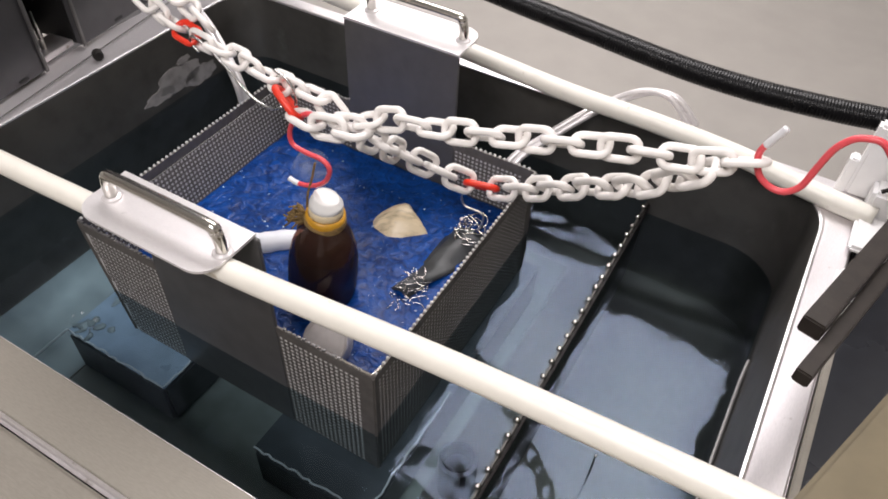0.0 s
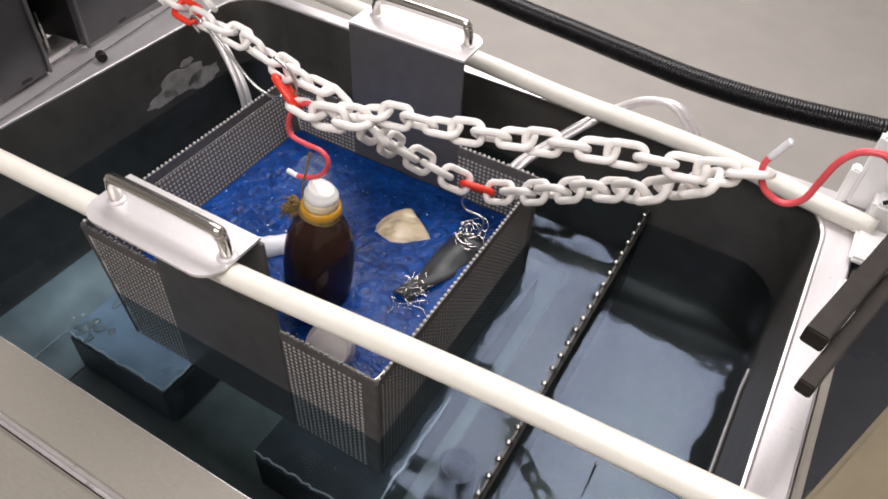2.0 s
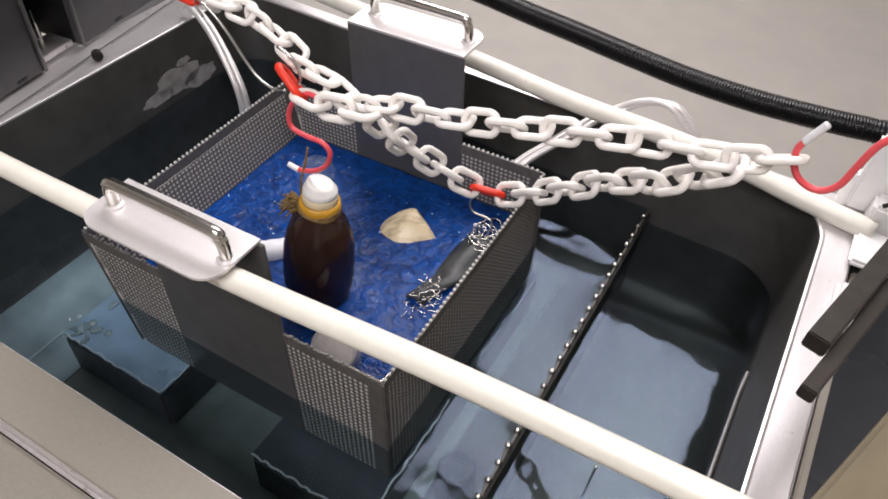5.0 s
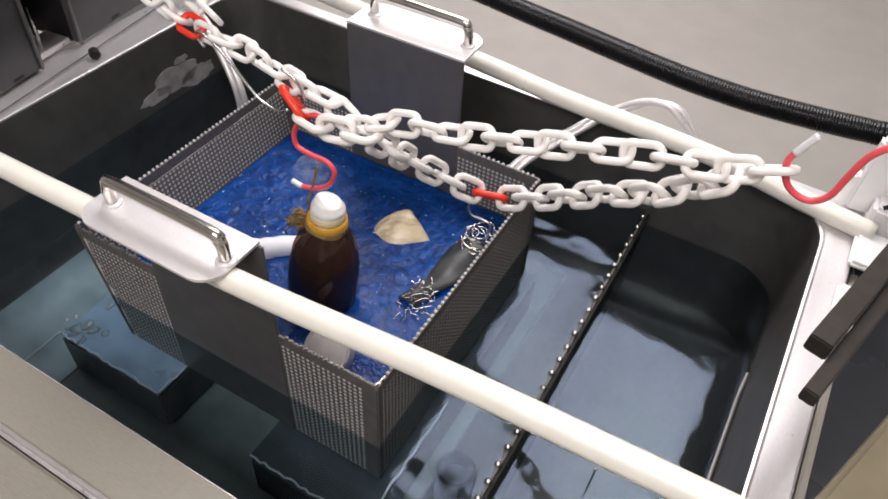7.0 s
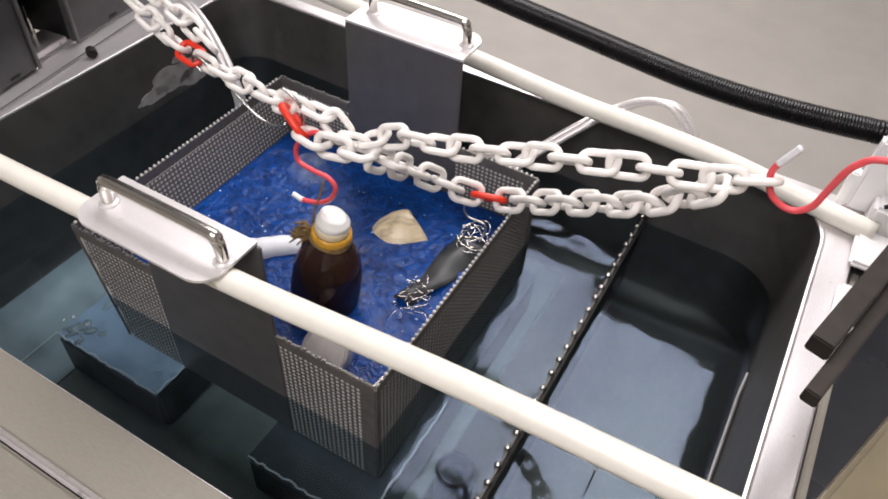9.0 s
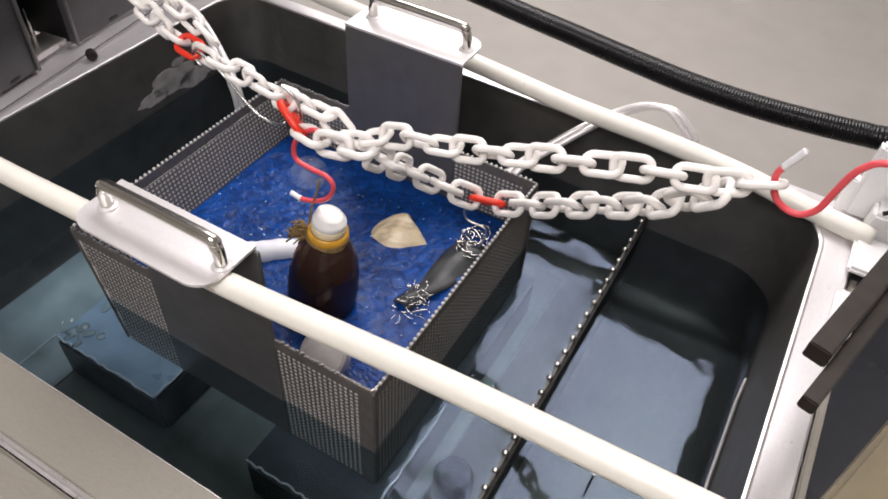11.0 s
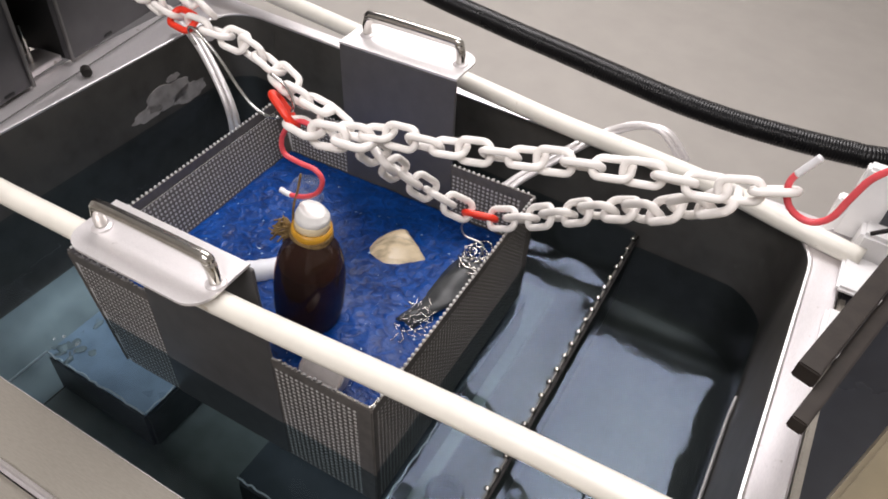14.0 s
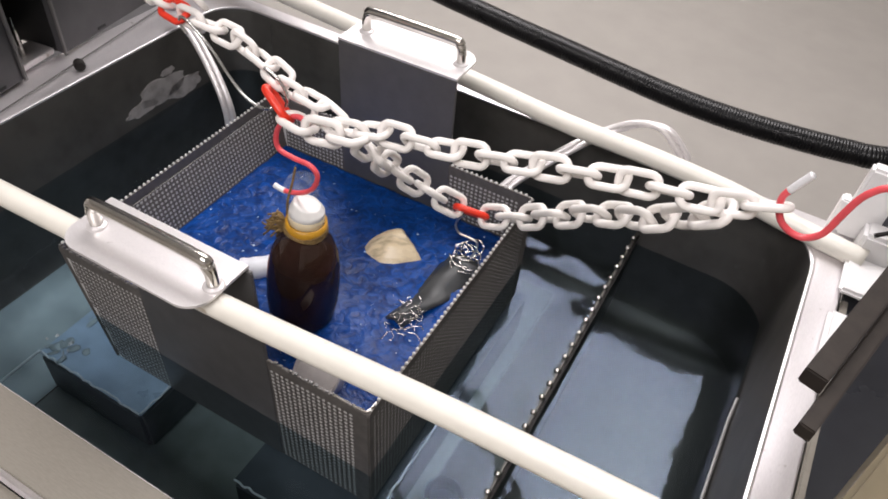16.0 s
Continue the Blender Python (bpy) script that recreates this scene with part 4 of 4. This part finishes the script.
# mean place of each chain station, and how the two slow swings carry it
STATIONS = {
    "end": ((0.4432, 0.18, 0.1157), (-0.0069, 0, -0.0132), (0.0050, 0, 0.0098)),
    "u4": ((0.4042, 0.175, 0.1035), (-0.0053, 0, -0.0123), (0.0047, 0, 0.0085)),
    "u3": ((0.3467, 0.165, 0.0976), (-0.0045, 0, -0.0142), (0.0049, 0, 0.0065)),
    "u2": ((0.2252, 0.155, 0.0689), (0.0011, 0, -0.0150), (0.0048, 0, 0.0020)),
    "u1": ((0.1707, 0.150, 0.0617), (0.0031, 0, -0.0161), (0.0046, 0, -0.0001)),
    "red": ((0.0766, 0.140, 0.0497), (0.0007, 0, -0.0232), (0.0051, 0, -0.0026)),
    "up": ((0.0082, 0.165, 0.0661), (-0.0116, 0, -0.0432), (0.0064, 0, -0.0031)),
    "far": ((-0.0661, 0.170, 0.0671), (-0.0091, 0, -0.0384), (0.0049, 0, -0.0057)),
    "l1": ((0.1600, 0.200, -0.0172), (-0.0005, 0, -0.0126), (0.0087, 0, -0.0014)),
    "low": ((0.2186, 0.250, -0.0669), (-0.0033, 0, -0.0049), (0.0059, 0, 0.0003)),
    "l2": ((0.3300, 0.220, 0.0144), (-0.0007, 0, -0.0141), (0.0086, 0, 0.0055)),
    "cap": ((0.1023, 0.140, -0.0427), (0.0083, 0, -0.0185), (0.0051, 0, -0.0046)),
    "hook": ((0.0871, 0.140, 0.0423), (0.0044, 0, -0.0209), (0.0045, 0, -0.0028)),
}


def station(name, a, b):
    m, u, v = STATIONS[name]
    return Vector(m) + a * Vector(u) + b * Vector(v)


def strands(a, b):
    s = {k: station(k, a, b) for k in STATIONS}
    tail = s["far"] + (s["far"] - s["up"]) * 1.1 + Vector((0, 0.012, 0.010))
    red = s["red"]
    bend = red.lerp(s["up"], 0.5) + Vector((0.018 - 0.007 * a, 0.003, 0.003))
    # the long strand runs past the red link, which ends the short strand in front of it
    upper = [s["end"], s["u4"], s["u3"], s["u2"], s["u1"], red + Vector((0.051, 0.009, -0.0015)), red + Vector((0.0295, 0.009, 0.0105)),
             red + Vector((0.0025, 0.010, 0.0115)), bend, s["up"], s["far"], tail]
    lower = [s["u4"] + Vector((0.010, 0.004, -0.008)), s["l2"].lerp(s["u4"], 0.48) + Vector((0, 0.005, -0.014)), s["l2"], s["low"], s["l1"],
             red + Vector((0.079, 0.002, -0.0045)), red + Vector((0.0580, -0.002, -0.003)), red + Vector((0.0345, -0.006, -0.0045)),
             red + Vector((0.014, -0.003, -0.005)), red, red + Vector((-0.0095, 0.003, 0.008))]
    side = Vector((0.0, 0.012, 0.020))
    twin = [s["up"].lerp(s["far"], 0.55) + side * 0.6, s["far"] + side, tail + side]
    return {"upper": upper, "lower": lower, "twin": twin}


FACING = Vector((0.35, -0.62, 0.70)).normalized()


def along(points, count, turn, step):
    """Poses of count links spread evenly along a strand, each turned on from the one before."""
    line = smooth_line(points, 10)
    length = [0.0]
    for p, q in zip(line, line[1:]):
        length.append(length[-1] + (q - p).length)
    out = []
    for k in range(count):
        want = length[-1] * (k + 0.5) / count
        i = max(j for j in range(len(line) - 1) if length[j] <= want)
        f = (want - length[i]) / max(1e-9, length[i + 1] - length[i])
        p = line[i].lerp(line[i + 1], f)
        t = (line[min(i + 2, len(line) - 1)] - line[max(i - 1, 0)]).normalized()
        n = (FACING - t * FACING.dot(t)).normalized()
        side = n.cross(t)
        m = Matrix((t, side, n)).transposed().to_4x4()
        m.translation = p
        out.append(m @ pose(0, 0, 0, 90 + step * (k - turn) if k < count - 1 or step < 80 else 80, 0, 0))
    return out


def count_links(points, size):
    line = smooth_line(points, 10)
    return round(sum((q - p).length for p, q in zip(line, line[1:])) / (LINK_PITCH * size))


LINKS = {}
TURN = {"upper": (6, 62), "lower": (11, 86), "twin": (0, 62)}  # the link that is turned edge on, and the turn from link to link
for strand, points in strands(0.0, 0.0).items():
    number = count_links(points, SIZE[strand])
    reds = set()
    places = along(points, number, *TURN[strand])
    for key in (("far",) if strand == "upper" else ("low", "red") if strand == "lower" else ()):
        spot = station(key, 0, 0)
        nearest = min(range(number), key=lambda k: (places[k].translation - spot).length)
        reds.add(nearest)
        if key == "low":
            TURN[strand] = (nearest, 86)
    LINKS[strand] = []
    for k in range(number):
        ob = new("chain_link", (LINK_RED if k in reds else LINK)[strand])
        ob.matrix_basis = places[k]
        tagged(ob, "red plastic chain link marking a hanging point" if k in reds else "white plastic chain link strung above the basket", "chain link",
               "links of the chain")
        LINKS[strand].append(ob)


# ---- round the tank ----
def hose():
    line = smooth_line([(-2.2, 1.9, FLOOR_Z + 0.019), (-1.8, 1.62, FLOOR_Z + 0.019), (-1.35, 1.36, -0.62), (-0.587, 0.992, -0.196),
                        (-0.251, 0.878, -0.196), (-0.051, 0.839, -0.196), (0.085, 0.819, -0.196), (0.191, 0.803, -0.196), (0.288, 0.791, -0.196),
                        (0.377, 0.79, -0.196), (0.457, 0.798, -0.196), (0.536, 0.812, -0.196), (0.596, 0.831, -0.196), (0.813, 0.971, -0.217),
                        (1.15, 1.22, -0.42), (1.4, 1.5, -0.85), (1.7, 1.75, FLOOR_Z + 0.019), (2.1, 1.95, FLOOR_Z + 0.019)], 40)
    # even steps, two to each corrugation
    pts, gap, want = [line[0]], 0.0, 0.0011
    for p, q in zip(line, line[1:]):
        d = (q - p).length
        while gap + d >= want:
            f = (want - gap) / d
            p = p.lerp(q, f)
            pts.append(p)
            d = (q - p).length
            gap = 0.0
        gap += d
    radii = [(0.0178, 0.0174, 0.0163, 0.0174)[i % 4] for i in range(len(pts))]
    ob = mesh_ob("hose", tube(pts, 0.02, 18, radii=radii), HOSE, smooth=True)
    return tagged(ob, "black corrugated plastic hose running behind the tank", "hose")


hose()


def strap(points, label):
    ob = holder("rail_hook")
    tagged(ob, label, "rail hook")
    line = smooth_line(points, 8)
    for d in (-0.0042, 0.0042):
        part("bar", tube([p + Vector((d, d * 0.3, -abs(d) * 0.2)) for p in line], 0.0040, 10), STEEL_BRIGHT, ob, smooth=True)
    return ob


strap([(0.176, 0.352, -0.26), (0.178, 0.372, -0.185), (0.180, 0.400, -0.152), (0.207, 0.440, -0.129), (0.235, 0.472, -0.1075), (0.250, 0.496, -0.1030), (0.262, 0.508, -0.0960),
       (0.284, 0.512, -0.0815), (0.306, 0.513, -0.0745), (0.324, 0.513, -0.0780), (0.344, 0.512, -0.0950), (0.350, 0.512, -0.1020)],
      "bright double bar hook bent round the back rod")
strap([(-0.318, 0.389, -0.098), (-0.300, 0.383, -0.088), (-0.2575, 0.3675, -0.100), (-0.2117, 0.348, -0.130), (-0.190, 0.339, -0.164), (-0.196, 0.345, -0.22), (-0.198, 0.347, -0.329)],
      "bright double bar hook over the tank's inner edge")


def left_machine():
    ob = holder("machine_panel", pose(-0.3565, 0.20, RIM_Z, 0, 0, 7.8))
    tagged(ob, "dark grey machine panel with an open slot beside the tank", "machine panel")
    a, b, top = -0.008, 0.053, 0.95
    part("panel", one_box((-0.012, -0.125, 0.0045), (0, a, top), 0.002), PANEL_GREY, ob)
    part("panel", one_box((-0.012, b, 0.0045), (0, 0.60, top), 0.002), PANEL_GREY, ob)
    part("slot_back", one_box((-0.10, a - 0.006, 0.0045), (-0.09, b + 0.006, top)), SLOT_SHADE, ob, "black inside of the slot")
    part("slot_side", one_box((-0.09, a - 0.006, 0.0045), (-0.013, a - 0.002, top)), SLOT_SHADE, ob)
    part("slot_side", one_box((-0.09, b + 0.002, 0.0045), (-0.013, b + 0.006, top)), SLOT_SHADE, ob)
    part("slot_edge", one_box((0.0005, a - 0.006, 0.0045), (0.0035, a - 0.001, top), 0.001), STEEL_DARK, ob)
    part("slot_edge", one_box((0.0005, b - 0.002, 0.0045), (0.0035, b + 0.003, top), 0.001), STEEL_DARK, ob)
    part("slot_sill", one_box((-0.05, a, 0.0045), (-0.0125, b - 0.0025, 0.012), 0.001), RIM_STEEL, ob, "pale steel sill of the slot")
    for y in (-0.045, 0.120):
        part("shade_slit", one_box((0.0003, y - 0.007, 0.009), (0.0012, y + 0.007, 0.0125), 0.0003), SLOT_SHADE, ob, "thin dark slit")
    part("slot_pin", lathe([(0, 0), (0.0035, 0), (0.0035, 0.03), (0.002, 0.034), (0.002, 0.05), (0, 0.05)], 10, m=pose(-0.03, 0.020, 0.012)), STEEL_POLISHED, ob, "bright pin inside the slot")
    part("ledge_strip", one_box((0.0225, -0.115, 0.0032), (0.0235, 0.245, 0.0052), 0.0004), STEEL_DARK, ob, "thin ridge along the ledge")
    return ob


left_machine()
knob = mesh_ob("knob", lathe([(0, -0.002), (0.0062, -0.002), (0.0066, 0.0), (0.0066, 0.007), (0.0055, 0.009), (0, 0.009)], 14, m=pose(-0.331, 0.2455, RIM_Z + 0.008, 90, 0, 62)), BLACK)
tagged(knob, "small black knob on the tank's side ledge", "knob")


def lid_stack():
    """The opened cover on the right: two black edge bars over a dark sheet, then a beige case."""
    ob = holder("open_cover", pose(0.511, 0.164, 0.0, 0, 0, -15.3))
    tagged(ob, "opened dark cover with two black edge bars", "cover")
    part("edge_bar", one_box((-0.0075, -0.004, -0.004), (0.0090, 0.60, 0.012), 0.0012), BAR_BROWN, ob, "brown-black rubber edge bar")
    part("edge_bar", one_box((0.0095, -0.040, -0.011), (0.0210, 0.60, 0.002), 0.0012), BAR_BROWN, ob, "brown-black rubber edge bar")
    part("lower_sheet", one_box((TX1 + 0.0385, TY0 - 0.052, RIM_Z - 0.014), (0.86, 0.62, RIM_Z - 0.006), 0.001, pose(0.511, 0.164, 0.0, 0, 0, -15.3).inverted()), DARK_GLASS, ob, "dark lower cover sheet")
    part("hinge_post", one_box((0.0, 0.52, FLOOR_Z), (0.04, 0.56, -0.0115), 0.003), PANEL_GREY, ob)
    return ob


lid_stack()
case = mesh_ob("side_case", one_box((0.0, -0.40, FLOOR_Z + 0.040), (0.60, 0.50, 0.0), 0.004, pose(0.541, 0.068, -0.040, 0, 0, -19.5)), CASE_BROWN)
tagged(case, "olive-brown painted metal case beside the tank", "case")


def rod_block():
    ob = holder("rod_block")
    tagged(ob, "white plastic block holding the rod's end", "block")
    part("base", one_box((0.541, 0.394, RIM_Z + 0.004), (0.584, 0.453, RIM_Z + 0.012), 0.003), WHITE_PLASTIC, ob)
    part("cradle", one_box((0.545, 0.455, RIM_Z + 0.004), (0.584, 0.484, -0.072), 0.004), WHITE_PLASTIC, ob)
    part("post", one_box((0.524, 0.486, RIM_Z + 0.004), (0.560, 0.503, -0.018), 0.003), WHITE_PLASTIC, ob)
    part("web", one_box((0.514, 0.4845, RIM_Z + 0.004), (0.5235, 0.500, -0.062), 0.002), WHITE_PLASTIC, ob)
    part("clip", one_box((0.537, 0.298, RIM_Z + 0.004), (0.558, 0.362, RIM_Z + 0.013), 0.004), WHITE_PLASTIC, ob, "rounded white clip")
    part("cord", tube(smooth_line([(0.545, 0.418, -0.0445), (0.554, 0.420, -0.038), (0.569, 0.4265, -0.0316), (0.612, 0.448, -0.0295)]), 0.0022, 8), BLACK, ob, "thin dark cord")
    return ob


rod_block()


# ---- what moves ----
# seconds, first swing, second swing, basket's sideways give
SWAY = [
    (0, 0.566, -0.229, 0.00),
    (0.5, 0.496, -0.440, 0.00),
    (1, 0.261, -0.537, 0.13),
    (1.5, 0.222, -0.719, 0.20),
    (2, 0.052, -1.000, 0.13),
    (2.5, -0.140, -1.000, 0.27),
    (3, -0.409, -0.609, 0.40),
    (3.5, -0.698, -0.073, 0.93),
    (4, -0.752, 0.076, 1.00),
    (6.5, -0.142, 0.492, 0.47),
    (7, 0.185, 0.451, 0.27),
    (7.5, 0.629, 0.290, 0.33),
    (8, 0.847, 0.147, 0.27),
    (8.5, 0.927, 0.263, 0.20),
    (9, 1.000, 0.318, 0.20),
    (11.5, 0.485, 0.320, 0.20),
    (12, 0.190, 0.316, 0.33),
    (12.5, -0.152, 0.556, 0.47),
    (13, -0.325, 0.624, 0.67),
    (13.5, -0.436, 0.522, 0.80),
    (14, -0.531, 0.450, 0.93),
    (14.5, -0.612, 0.388, 1.07),
    (15, -0.678, 0.327, 1.13),
    (15.5, -0.556, -0.260, 0.80),
    (16, -0.428, -0.672, 0.53),
]


def motions():
    placed = {strand: [] for strand in LINKS}
    rows = {}
    for t, a, b, g in SWAY:
        for strand, points in strands(a, b).items():
            placed[strand].append((t, along(points, len(LINKS[strand]), *TURN[strand])))
        lean = 2.0 * a
        rows.setdefault("bottle", []).append((t, Matrix.Translation(station("cap", a, b) + Vector((-0.002, 0, -0.017))) @ pose(0, 0, 0, -4, 4 + lean, 0)))
        rows.setdefault("hook", []).append((t, Matrix.Translation(station("hook", a, b)) @ pose(0, 0, 0, 0, 0.8 * lean, 0)))
        rows.setdefault("end", []).append((t, Matrix.Translation(station("end", a, b))))
        rows.setdefault("far", []).append((t, Matrix.Translation(station("far", a, b) + Vector((0.012, -0.008, 0.002))) @ pose(0, 0, 0, 0, -3 - 9 * (a - 1), 0)))
        rows.setdefault("bend", []).append((t, Matrix.Translation(station("red", a, b) + Vector((0.003, 0.001, 0.016)))))
        low = station("low", a, b)
        rows.setdefault("low", []).append((t, Matrix.Translation(low)))
        swing = pose(0.055 + 0.0027 * g, 0.19 - 0.0022 * g, 0.0045 * g, 0.59 * g, -2.39 * g, 0.28 * g) @ pose(-0.055, -0.19, 0)
        rows.setdefault("basket", []).append((t, swing))
        rows.setdefault("tangle", []).append((t, swing @ pose(low.x - 0.030, 0.258, BLUE_Z + 0.005)))
    for ob, key in ((BOTTLE_OB, "bottle"), (BOTTLE_HOOK, "hook"), (END_HOOK, "end"), (LONG_HOOK, "far"), (CHAIN_HOOK, "bend"), (TANGLE_HOOK, "low"), (TANGLE, "tangle"), (BASKET, "basket"), (BLUE_OB, "basket")):
        walk(ob, rows[key])
    for ob in WATERS:
        walk(ob, [(t, pose(0, 0.004 * math.cos(1.5 * t), 0)) for t, _, _, _ in SWAY])
    for ob in FLOATING:
        rest = ob.matrix_basis.copy()
        walk(ob, [(t, m @ rest) for t, m in rows["basket"]])
    for strand, obs in LINKS.items():
        for k, ob in enumerate(obs):
            walk(ob, [(t, poses[k]) for t, poses in placed[strand]])


motions()
